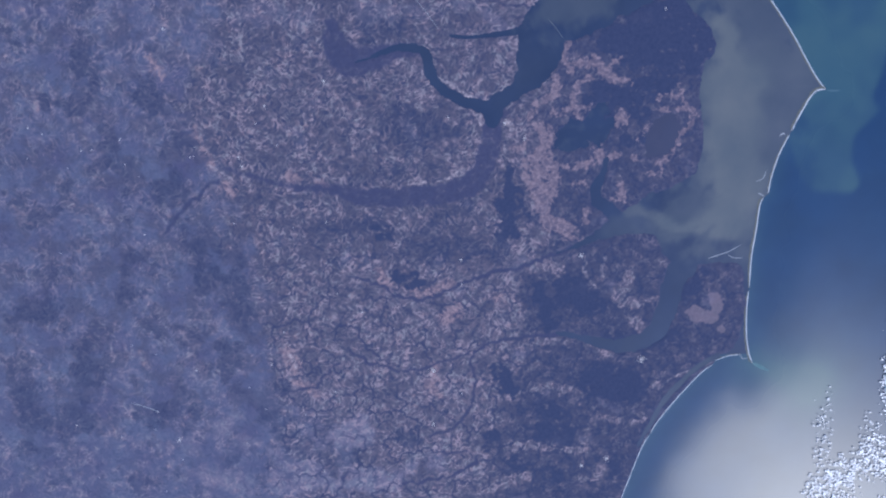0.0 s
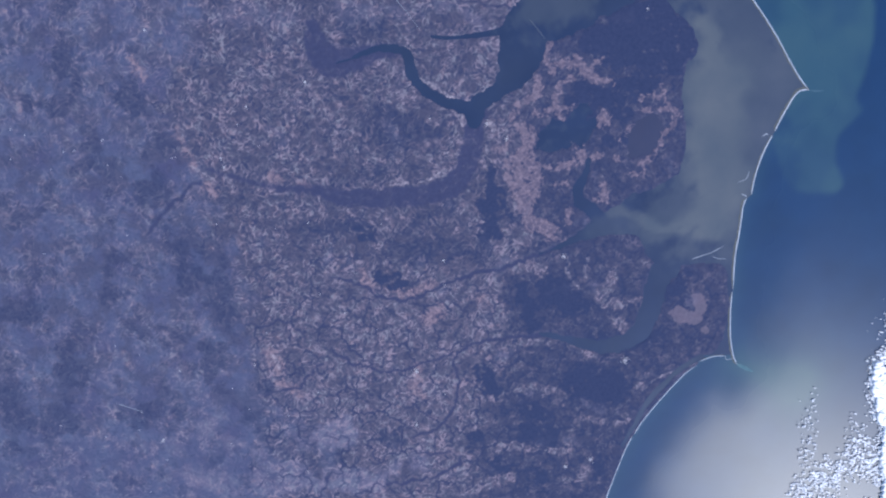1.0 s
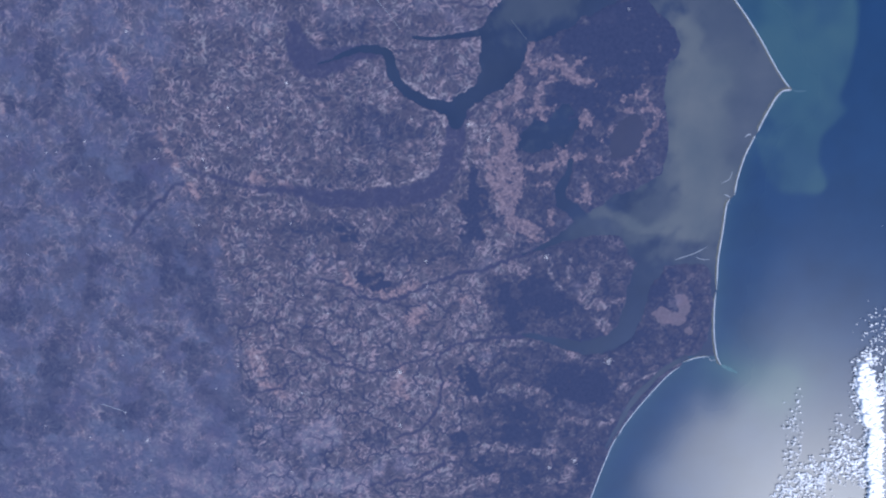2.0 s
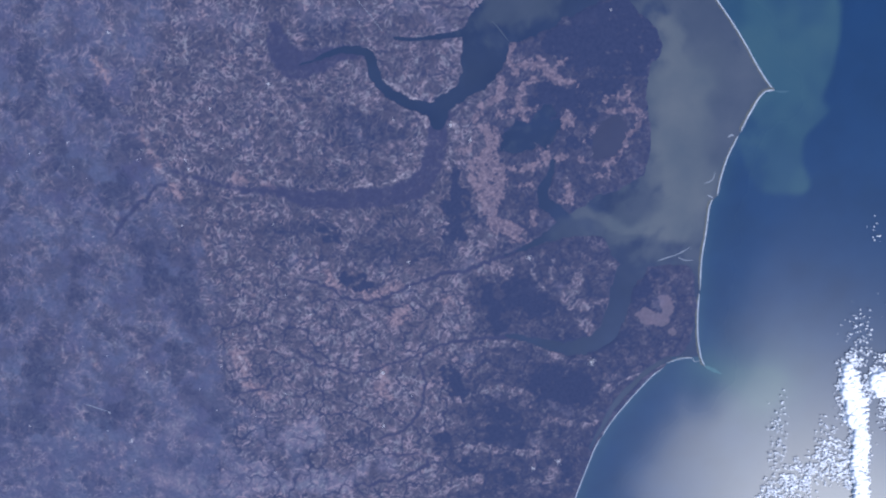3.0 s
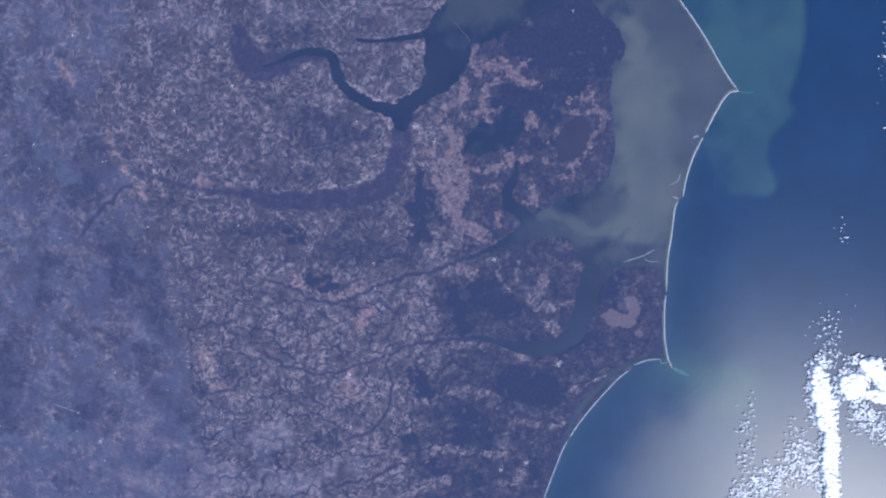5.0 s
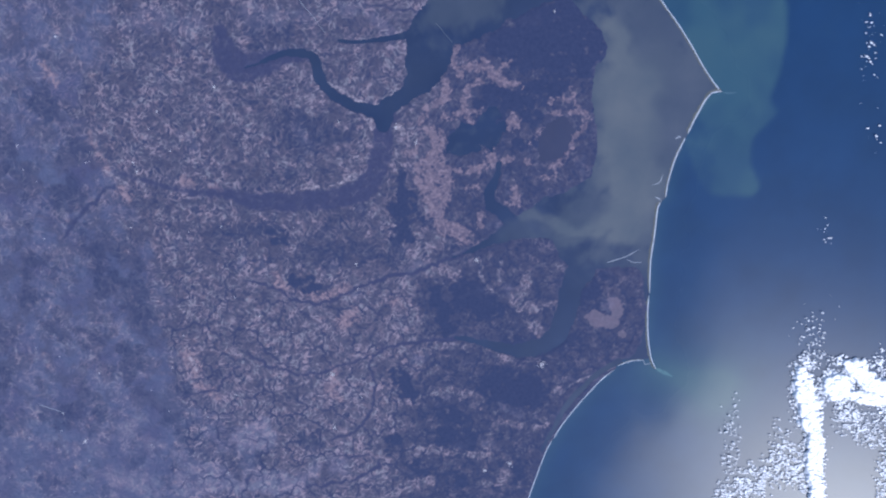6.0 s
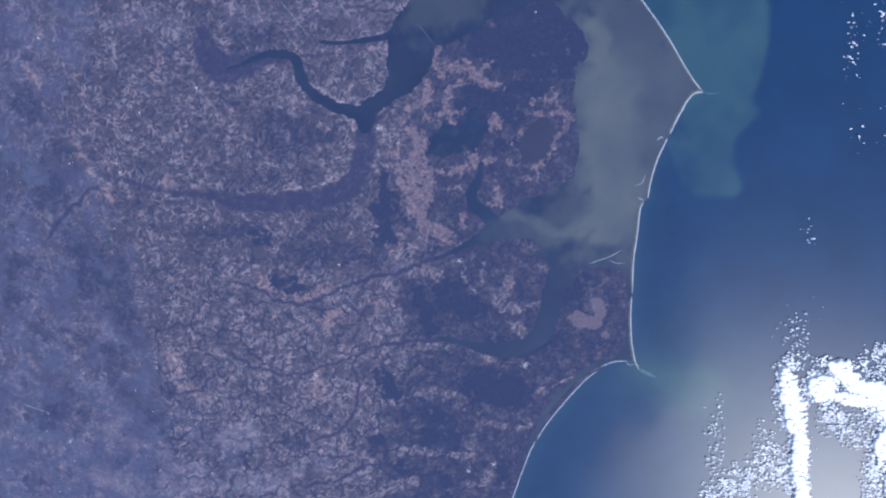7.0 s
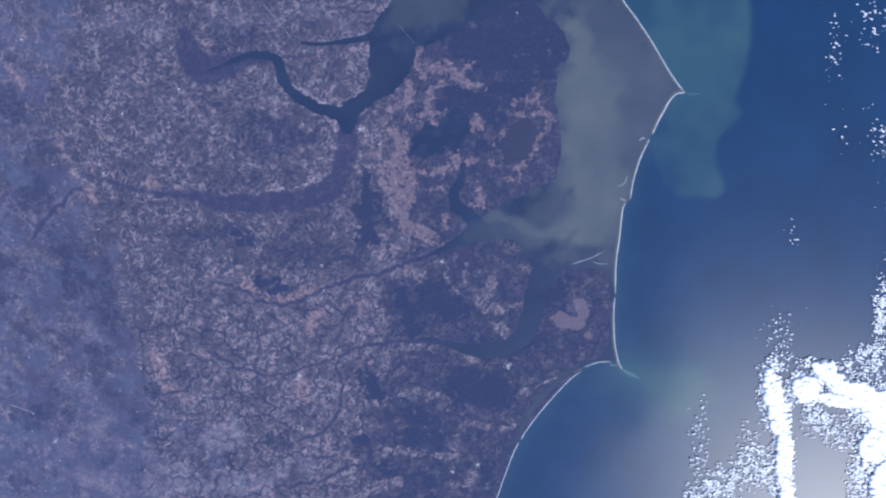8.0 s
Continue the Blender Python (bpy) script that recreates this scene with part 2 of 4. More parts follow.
# clearings towards the bay
SOUTH_FARMS = [
    [(38.4, -42.6, 0.9), (41.9, -46.9, 1.3), (50.1, -49.7, 1.1), (59.4, -49.5, 0.9)], [(33.8, -56.2, 2.7), (36.2, -61.4, 2.7), (28, -61.1, 1.8)],
    [(3.4, -59.1, 2.2), (15.1, -59.5, 2.2), (29.1, -61.2, 1.8)], [(54.7, -45.6, 1.3), (59.4, -48.2, 1.3)], [(11.6, 18.7, 4.4), (22.7, 16.2, 3.1)],
    [(2.9, 24.6, 4.4), (16.2, 27.7, 4)], [(7.9, -2, 3.1), (2.5, 5.2, 3.6)], [(53.1, -5.6, 2.2), (56.5, -10.4, 1.8)],
    [(10.2, -73.4, 3.1), (-1.6, -75.7, 3.1)], [(36.2, -74.2, 3.1), (43.3, -71.9, 2.2)], [(61.5, -34.7, 1.1), (67.1, -28.8, 1.3)],
]
# smooth dark peat swamp
POCOSIN = [
    [(39.3, 103.9, 4), (55.1, 101.9, 9.3), (70, 99.1, 9.3), (73.6, 105.6, 6.7)], [(48.7, 111.2, 3.6), (66.6, 112.2, 6.7)],
    [(38.2, 84, 3.6), (53.2, 83.7, 4), (66, 87.2, 2.2)], [(51.5, 77, 2.2), (55.4, 75.9, 1.8)], [(3.5, 55, 2.2), (2.2, 43.6, 3.6), (2.6, 32.5, 4.4)],
    [(6.9, 47.9, 1.1), (10.1, 35.7, 0.9)], [(28.2, 6.8, 6.7), (37.2, 0.7, 4)], [(15.9, 7.1, 3.1), (20.3, -7, 3.1)],
    [(26.4, 68, 3.6), (35, 71, 4.4), (40.4, 74.1, 4)], [(43.6, 81.4, 2.7), (34, 82.7, 2.2)], [(58.8, 66.2, 1.8), (49, 66.4, 2.2)],
    [(-63.5, 111.4, 0.9), (-61.9, 110.5, 0.9)],
]
# dark peat swamp and ponds in the south
SOUTH_POCOSIN = [
    [(39.6, -31.6, 7.5), (51.1, -34.4, 7.5)], [(17.5, -53.2, 4), (28, -54.8, 4)], [(3.9, -33.5, 3.6), (-0.5, -26.8, 3.1)],
    [(-3.5, -55.2, 2.7), (-4.8, -60.2, 1.8)], [(17.6, -42.7, 3.6), (23.4, -45.9, 2.7)], [(5.6, -66.8, 2.2), (9.1, -69.5, 1.8)],
    [(22, -72.5, 2.7), (25.6, -73.9, 2.2)], [(-40, 15.4, 2.2), (-35.2, 13, 2.7), (-32, 11.1, 1.6)], [(-47.5, 33.3, 2.2), (-43.1, 31.8, 2.2)],
    [(42.9, -13.6, 3.1), (56.6, -15.6, 2.7)], [(74.3, 5.5, 2.7), (80.9, 12.3, 2.7)], [(61.2, -15.3, 2.2), (70.2, -10.8, 2.2)],
    [(46.8, -72, 2.2), (50.3, -65.7, 1.8)],
]
# dense woods on the plain
DARK_WOODS = [
    [(-71.6, -63.6, 3.1), (-59.7, -61.8, 3.1)], [(-90.4, -50.5, 2.7), (-87.1, -53.1, 2.2)], [(-40.6, -52.2, 3.1), (-33.7, -54.3, 2.2)],
    [(-123.1, -62.5, 3.6), (-111.1, -60.2, 3.1)], [(-87.9, -33.2, 2.7), (-96, -20.9, 3.1)], [(-38.9, 72.7, 8.9), (-19.7, 70.2, 6.7)],
    [(-55, 53.7, 3.1), (-37.5, 56.6, 2.7)], [(-16.8, 30.8, 3.6), (-12.7, 21.6, 2.7)], [(-47.6, 108.2, 3.6), (-35, 108.9, 3.1)],
    [(-30.2, 26.6, 6.7), (-3.8, 23.7, 5.3)], [(-71.6, 34.3, 4), (-47.3, 35.9, 3.1)], [(-25.3, 37.7, 2.7), (-12.1, 39.6, 2.2)],
]
# dark woods of the western upland
UP_WOODS = [
    [(-116, 30.7, 6.7), (-105.8, 21.5, 7.1), (-120.9, 14.9, 4.9)], [(-105, 5.4, 5.3), (-99.5, -8.9, 3.6)], [(-126.8, 53.1, 5.8), (-120.3, 63.8, 4.4)],
    [(-126.9, 83.1, 4), (-133.8, 88.5, 3.6)], [(-103.7, -30.4, 4.4), (-95.2, -44.2, 3.6)], [(-109, -13.4, 3.6), (-117.6, -8.5, 2.2)],
    [(-155.6, 102.5, 2.7), (-157.9, 83.8, 2.7)], [(-164.3, -17.2, 6.7), (-172.1, -41.5, 6.7)],
]
# dark woods farther west
FAR_WOODS = [
    [(-191.3, -28.9, 5.8), (-188.4, -56.4, 4.9)], [(-145.5, 24.6, 2.7), (-149.9, 6.2, 3.1)], [(-140.7, -42, 4.9), (-130.4, -32.3, 3.6)],
    [(-189, 2.3, 4.4), (-170.2, 6.6, 3.6)], [(-141.3, 60, 3.6), (-144.4, 70.8, 2.7)], [(-113, 82.8, 2.2), (-104.9, 101.3, 2.7)],
]
# cleared land on the upland
UP_FIELDS = [
    [(-160.1, 83.9, 2.2), (-155.2, 71, 2.2)], [(-155.7, 49.4, 1.8), (-152.7, 38.2, 2.7), (-146.6, 33.6, 1.3)],
    [(-139.4, 29, 2.2), (-129.7, 26.5, 2.7)], [(-140, 14.2, 1.8), (-137.7, 4.8, 2.7), (-131.6, -1.1, 2.2)],
    [(-152.5, -5.4, 1.3), (-151.8, -12.6, 1.3)], [(-182.2, 18.4, 0.9), (-159.4, 20.7, 0.7)], [(-118.1, 85, 2), (-120.7, 80.9, 1.1)],
    [(-129.5, 98.8, 2), (-125.7, 94, 2)],
]
# more cleared land on the upland
FAR_FIELDS = [
    [(-123.7, -1.3, 3.6), (-110.6, -6.3, 4)], [(-123.5, -21.5, 4.4), (-113.1, -32.7, 3.6)], [(-156.8, -49.3, 1.8), (-148, -54.4, 2.2)],
    [(-136.3, -54.6, 1.8), (-136.3, -64.8, 1.8)], [(-119.9, -42.4, 1.8), (-116.5, -55, 2.2)], [(-133.4, 72.7, 1.8), (-131.7, 68.8, 1.1)],
    [(-192.6, -21.5, 1.8), (-181.4, -24.1, 1.3)], [(-125, 110.9, 3.1), (-118.4, 113.8, 2.7)], [(-147.2, 118.5, 2.7), (-141.9, 110.3, 2.2)],
]
# pale open grassland, with pale blue haze painted over it
HAZY_MEADOW = [
    [(-112.3, -73, 5.8), (-93.3, -70.8, 5.3)], [(-73.2, -53.4, 6.7), (-56.8, -51.3, 6.7)], [(-83.6, -68.4, 6.7), (-53.4, -74.3, 6.2)],
    [(-29.6, -67.2, 5.3), (-43.9, -71.9, 4.4)], [(-103.4, -52.7, 4.4), (-94.5, -58, 3.6)],
    [(-129.6, -57.3, 4), (-119.2, -70.3, 4.9)], [(-104.8, -42.7, 3.1), (-114.6, -47.5, 2.7)],
    [(-121, -76.3, 1.6), (-110.1, -81.3, 2)],
    [(-16, 116.6, 3.1), (0.5, 110.2, 3.1)], [(-93.1, 115.3, 3.1), (-70.4, 112.8, 3.1)], [(-30.6, 115.9, 2.2), (-51.3, 117.4, 2.7)],
]
# reddish tilled clay
RED_CLAY = [
    [(-130.4, 100.2, 0.9), (-128.2, 96.7, 1.6), (-125.2, 93.1, 1.1)], [(-86.9, -15.1, 2), (-83.3, -18.7, 2.9), (-82.4, -22.4, 2.2)],
    [(-82.9, -28.4, 1.6), (-77.4, -31, 1.6), (-74.2, -34.7, 0.9)], [(-80.5, 55.2, 2.2), (-78.5, 53.8, 1.8)],
    [(-26.7, -23.7, 1.8), (-28.1, -32.2, 2.2), (-24.8, -35.9, 1.3)], [(-69.3, 51.9, 1.8), (-66.1, 50.7, 1.3)], [(-47.9, 17.9, 1.3), (-45.3, 12.1, 2)],
    [(-35.4, 9.6, 1.3), (-28.8, 7.1, 1.6), (-19.7, 11.5, 1.6)], [(-17.9, -0.1, 3.1), (-22.5, -3.5, 2.7)], [(0.2, 4.1, 1.6), (-2, 5.3, 1.3)],
    [(-114.4, 74.8, 0.4), (-113.2, 67.6, 0.7), (-109.2, 59.7, 1.1)], [(-105.2, 51.6, 1.8), (-103.2, 49.4, 1.8)],
]
# bands of pale mud in the sound
MUD = [[(84.7, 101.3, 4.5), (89.4, 86.7, 10.0), (91.0, 69.7, 12.0), (92.6, 54.6, 10.5), (91.0, 39.2, 8.0), (87.1, 28.1, 3.6)],
       [(93.1, 45.8, 3.6), (82.4, 34.5, 3.1), (71.4, 31.9, 2.2), (62.5, 35.5, 2.2), (53.6, 40.1, 2.7), (48.8, 41.4, 1.3)]]
# western edge of the farmed plain
SCARP = [(-95.7, 133.2), (-96.8, 121.4), (-99.0, 101.2), (-112.2, 91.2), (-113.6, 76.5), (-110.5, 59.3), (-107.0, 43.9), (-99.4, 30.4), (-96.4, 14.4),
         (-97.6, 0.5), (-91.3, -13.8), (-87.5, -28.3), (-81.0, -38.4), (-86.5, -48.4), (-92.0, -61.5), (-98.0, -85.2)]
LAKES = [(28.6, 68.0, 7.6, 5.0, 20), (37.0, 72.0, 5.2, 6.8, -15), (62.4, 67.2, 5.8, 8.6, -38)]
PALE = [
    (80.2, -4.3, 3.0, 3.6, 0), (86.2, 0.2, 2.6, 4.6, -20), (89.5, -10.8, 1.2, 1.3, 0), (78.3, -1.9, 1.4, 1.4, 0), (84.2, -7.6, 2.0, 1.8, 0), (83.4, -3.6, 2.6, 2.8, 0),
]


# ---- materials ----
def material(name):
    m = bpy.data.materials.new(name)
    m.use_nodes = True
    return m, m.node_tree, m.node_tree.nodes["Principled BSDF"]


def node(tree, kind, **values):
    n = tree.nodes.new(kind)
    for key, value in values.items():
        n.inputs[key].default_value = value
    return n


def mixed(tree, fac, a, b, blend="MIX"):
    n = tree.nodes.new("ShaderNodeMix")
    n.data_type, n.blend_type = "RGBA", blend
    for slot, v in ((0, fac), (6, a), (7, b)):
        if isinstance(v, (float, int)):
            n.inputs[slot].default_value = v
        elif isinstance(v, tuple):
            n.inputs[slot].default_value = (*v, 1.0)
        else:
            tree.links.new(v, n.inputs[slot])
    return n.outputs[2]


def noise_at(tree, size, detail=4.0, rough=0.6, lo=0.3, hi=0.7):
    co = node(tree, "ShaderNodeTexCoord")
    n = node(tree, "ShaderNodeTexNoise", Scale=1.0 / size, Detail=detail, Roughness=rough)
    tree.links.new(co.outputs["Object"], n.inputs["Vector"])
    r = node(tree, "ShaderNodeMapRange")
    r.inputs["From Min"].default_value, r.inputs["From Max"].default_value = lo, hi
    tree.links.new(n.outputs["Fac"], r.inputs["Value"])
    return r.outputs["Result"]


def attribute(tree, name):
    n = tree.nodes.new("ShaderNodeAttribute")
    n.attribute_name = name
    return n.outputs["Fac"]


def bumped(tree, shader, height, strength, distance):
    b = node(tree, "ShaderNodeBump", Strength=strength, Distance=distance)
    tree.links.new(height, b.inputs["Height"])
    tree.links.new(b.outputs[0], shader.inputs["Normal"])


def land_material():
    m, t, s = material("land_cover")
    fine, coarse = noise_at(t, 1.3, 2, 0.5, 0.2, 0.8), noise_at(t, 14.0, 5)
    # the air's blue haze is painted into these colours, palest over the uplands
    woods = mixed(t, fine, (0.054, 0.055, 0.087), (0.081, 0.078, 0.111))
    hazy_uplands = mixed(t, fine, (0.081, 0.093, 0.144), (0.109, 0.123, 0.173))
    hazy_uplands = mixed(t, coarse, hazy_uplands, (0.072, 0.072, 0.124))
    col = mixed(t, attribute(t, "hazy_upland"), woods, hazy_uplands)
    fields = mixed(t, coarse, (0.385, 0.272, 0.268), (0.305, 0.258, 0.268))
    fields = mixed(t, noise_at(t, 4.0, 2, 0.5, 0.42, 0.60), fields, (0.250, 0.240, 0.240))
    fields = mixed(t, noise_at(t, 2.6, 2, 0.5, 0.56, 0.70), fields, (0.38, 0.245, 0.215))
    fields = mixed(t, fine, fields, (0.20, 0.165, 0.193))
    speck = t.nodes.new("ShaderNodeMath")
    speck.operation, speck.use_clamp = "MULTIPLY", True
    t.links.new(attribute(t, "field"), speck.inputs[0])
    t.links.new(noise_at(t, 0.8, 2, 0.5, -0.6, 0.7), speck.inputs[1])
    col = mixed(t, speck.outputs[0], col, fields)
    col = mixed(t, attribute(t, "soil"), col, mixed(t, fine, (0.140, 0.107, 0.126), (0.258, 0.196, 0.208)))
    col = mixed(t, attribute(t, "clay"), col, mixed(t, fine, (0.19, 0.138, 0.150), (0.32, 0.225, 0.222)))
    col = mixed(t, attribute(t, "sand"), col, mixed(t, fine, (0.24, 0.194, 0.198), (0.42, 0.357, 0.352)))
    col = mixed(t, attribute(t, "swamp"), col, mixed(t, fine, (0.032, 0.042, 0.083), (0.045, 0.054, 0.098)))
    col = mixed(t, attribute(t, "bottom"), col, mixed(t, fine, (0.043, 0.048, 0.090), (0.056, 0.060, 0.107)))
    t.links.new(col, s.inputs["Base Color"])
    s.inputs["Roughness"].default_value, s.inputs["Specular IOR Level"].default_value = 0.95, 0.1
    bumped(t, s, noise_at(t, 0.8, 4), 0.5, 0.05)
    return m


def water_material(name, deep, silty, silt, calm, windy, gloss):
    """Water: its own colour below, and above it the glitter of a surface that is calmer in the lee of the land."""
    m, t, s = material(name)
    swirl = noise_at(t, 24.0, 5, 0.55)
    fac = attribute(t, "silt")
    col = mixed(t, fac, mixed(t, swirl, deep, tuple(c * 1.25 for c in deep)), mixed(t, swirl, silty, silt))
    t.links.new(col, s.inputs["Base Color"])
    s.inputs["Roughness"].default_value, s.inputs["Specular IOR Level"].default_value = 0.5, 0.10
    shine = node(t, "ShaderNodeBsdfGlossy", Color=(gloss * 1.05, gloss * 0.99, gloss * 0.72, 1.0))
    shine.distribution = "BECKMANN"
    waves = node(t, "ShaderNodeMapRange")
    waves.inputs["To Min"].default_value, waves.inputs["To Max"].default_value = calm, windy
    t.links.new(attribute(t, "wind"), waves.inputs["Value"])
    t.links.new(waves.outputs["Result"], shine.inputs["Roughness"])
    both = t.nodes.new("ShaderNodeAddShader")
    t.links.new(s.outputs[0], both.inputs[0])
    t.links.new(shine.outputs[0], both.inputs[1])
    t.links.new(both.outputs[0], t.nodes["Material Output"].inputs["Surface"])
    return m


def plain_material(name, lo, hi, size, rough=0.9, bump=0.3):
    m, t, s = material(name)
    f = noise_at(t, size, 4)
    t.links.new(mixed(t, f, lo, hi), s.inputs["Base Color"])
    s.inputs["Roughness"].default_value, s.inputs["Specular IOR Level"].default_value = rough, 0.2
    bumped(t, s, f, bump, size * 0.1)
    return m


LAND = land_material()
SEA = water_material("open_sea", (0.012, 0.036, 0.083), (0.032, 0.076, 0.104), (0.044, 0.090, 0.108), 0.215, 0.335, 0.0140)
INSHORE = water_material("inshore_water", (0.023, 0.036, 0.071), (0.074, 0.091, 0.107), (0.110, 0.121, 0.124), 0.22, 0.29, 0.0025)
MUDDY = water_material("muddy_lake", (0.036, 0.043, 0.076), (0.047, 0.051, 0.084), (0.058, 0.059, 0.092), 0.22, 0.29, 0.006)
BEACH = plain_material("beach_sand", (0.38, 0.37, 0.35), (0.58, 0.56, 0.53), 0.8)
SURF = plain_material("surf_foam", (0.40, 0.48, 0.52), (0.70, 0.74, 0.76), 0.5)
SCRUB = plain_material("dune_scrub", (0.07, 0.08, 0.07), (0.13, 0.13, 0.11), 0.7)
SPIT = plain_material("wet_sand", (0.22, 0.24, 0.25), (0.34, 0.35, 0.35), 0.9)
SHOAL = plain_material("wet_shoal", (0.05, 0.10, 0.13), (0.08, 0.13, 0.15), 2.0)
GREEN_SHOAL = plain_material("green_shoal", (0.075, 0.14, 0.15), (0.11, 0.18, 0.18), 2.0)
ROOFS = plain_material("town_roofs", (0.30, 0.28, 0.28), (0.65, 0.62, 0.60), 0.4)
CLOUD = plain_material("cloud_white", (0.90, 0.88, 0.81), (0.95, 0.93, 0.86), 1.2, 1.0, 0.2)
CONCRETE = plain_material("pale_concrete", (0.20, 0.20, 0.20), (0.30, 0.30, 0.29), 0.3)


# ---- meshes ----
def sheet(name, x, y, z, mat, attributes=(), smooth=True):
    """A grid of rows and columns as one mesh object."""
    rows, cols = x.shape
    me = bpy.data.meshes.new(name)
    me.vertices.add(rows * cols)
    me.vertices.foreach_set("co", np.column_stack([x.ravel(), y.ravel(), z.ravel()]).astype(np.float32).ravel())
    i = (np.arange(rows - 1)[:, None] * cols + np.arange(cols - 1)[None]).ravel()
    quads = np.column_stack([i, i + 1, i + cols + 1, i + cols]).astype(np.int32)
    me.loops.add(quads.size)
    me.loops.foreach_set("vertex_index", quads.ravel())
    me.polygons.add(len(quads))
    me.polygons.foreach_set("loop_start", np.arange(len(quads), dtype=np.int32) * 4)
    me.polygons.foreach_set("use_smooth", np.full(len(quads), smooth))
    for key, values in attributes:
        me.attributes.new(key, "FLOAT", "POINT").data.foreach_set("value", values.astype(np.float32).ravel())
    me.update(calc_edges=True)
    me.materials.append(mat)
    return new(name, me)


def spaced(lo, hi, step, far):
    """Even steps from lo to hi, then growing ones out to far on both sides."""
    out, d = [], step
    while not out or out[-1] < far:
        d *= 1.35
        out.append((out[-1] if out else 0.0) + d)
    out = np.array(out)
    return np.concatenate([lo - out[::-1], np.arange(lo, hi, step), hi + out])


# ---- the land, one sheet out to the horizon ----
def water_edge(x, y):
    """Distance from the water's edge, negative in the water."""
    ragged = fbm(x, y, 6.0, 4, 3)
    frayed = fbm(x, y, 2.6, 3, 6)
    west = spline(SOUND_SHORE, 4)
    hook = int(np.argmin(np.hypot(COAST[:, 0] - 87.9, COAST[:, 1] + 24.3)))
    ring = np.vstack([west, COAST[:hook + 1][::-1]])
    d = area_distance(x, y, ring) + ragged * 1.3
    sea_ring = np.vstack([COAST, [(2600.0, -2600.0), (2600.0, 2600.0)]])
    d = np.minimum(d, area_distance(x, y, sea_ring))
    for course, wild in ((CHOWAN, 0.7), (ALBEMARLE, 1.5), (PAMLICO, 1.1), (NEUSE, 1.3), (BACK_SOUND, 0.5), (PUNGO, 1.0), (PERQUIMANS, 0.4)):
        d = np.minimum(d, line_distance(x, y, spline(course, 5), 12.0) + ragged * wild + frayed * min(wild, 0.7))
    for lx, ly, rx, ry, turn in LAKES:
        c, s = math.cos(radians(turn)), math.sin(radians(turn))
        d = np.minimum(d, (np.hypot(((x - lx) * c + (y - ly) * s) / rx, ((y - ly) * c - (x - lx) * s) / ry) - 1) * min(rx, ry) + ragged * 2.6 + frayed * 1.2)
    return d


def drainage(xs, ys, outlet):
    """Grows a branching net of creeks up from the outlets over a rough surface. Returns how much land drains through each cell."""
    rows, cols = len(ys), len(xs)
    x, y = np.meshgrid(xs, ys)
    high = (1.5 * fbm(x, y, 9.0, 4, 61) + 0.25 * np.random.default_rng(5).random(x.shape)).ravel().tolist()
    wet = outlet.ravel()
    came, done, order = [-1] * (rows * cols), wet.tolist(), []
    shelves = [[] for _ in range(600)]   # cells waiting, by level
    for i in np.flatnonzero(wet).tolist():
        shelves[150].append(i)
    low = 150
    while low < 600:
        if not shelves[low]:
            low += 1
            continue
        i = shelves[low].pop()
        level = low / 150 - 2
        order.append(i)
        r, c = divmod(i, cols)
        for dr, dc in ((0, 1), (1, 0), (0, -1), (-1, 0), (1, 1), (1, -1), (-1, 1), (-1, -1)):
            rr, cc = r + dr, c + dc
            if 0 <= rr < rows and 0 <= cc < cols:
                j = rr * cols + cc
                if not done[j]:
                    done[j], came[j] = True, i
                    k = max(0, min(599, int((max(level - 0.1, high[j]) + 0.02 * (dr * dc != 0) + 2) * 150)))
                    shelves[k].append(j)
                    low = min(low, k)
    flow = [1.0] * (rows * cols)
    for i in reversed(order):
        if came[i] >= 0:
            flow[came[i]] += flow[i]
    flow = np.array(flow).reshape(rows, cols)
    flow[outlet] = 0
    return flow


def meander(line, swing):
    """Lets a smooth course wind from side to side."""
    out = line.copy()
    x, y = line[:, 0], line[:, 1]
    out[:, 0] += swing * 1.6 * (grain(x, y, 4.5, 66) + 0.6 * grain(x, y, 2.2, 67))
    out[:, 1] += swing * 1.6 * (grain(x, y, 4.5, 68) + 0.6 * grain(x, y, 2.2, 69))
    return out


def softened(a, times):
    for _ in range(times):
        b = np.pad(a, 1, mode="edge")
        a = 0.25 * a + 0.125 * (b[:-2, 1:-1] + b[2:, 1:-1] + b[1:-1, :-2] + b[1:-1, 2:]) + 0.0625 * (b[:-2, :-2] + b[:-2, 2:] + b[2:, :-2] + b[2:, 2:])
    return a


def looked_up(a, x, y, x0, y0, step):
    """Reads a coarse grid at any place, smoothly."""
    u, v = np.clip((x - x0) / step, 0, a.shape[1] - 1.001), np.clip((y - y0) / step, 0, a.shape[0] - 1.001)
    i, j = u.astype(int), v.astype(int)
    u, v = u - i, v - j
    return (a[j, i] * (1 - u) + a[j, i + 1] * u) * (1 - v) + (a[j + 1, i] * (1 - u) + a[j + 1, i + 1] * u) * v


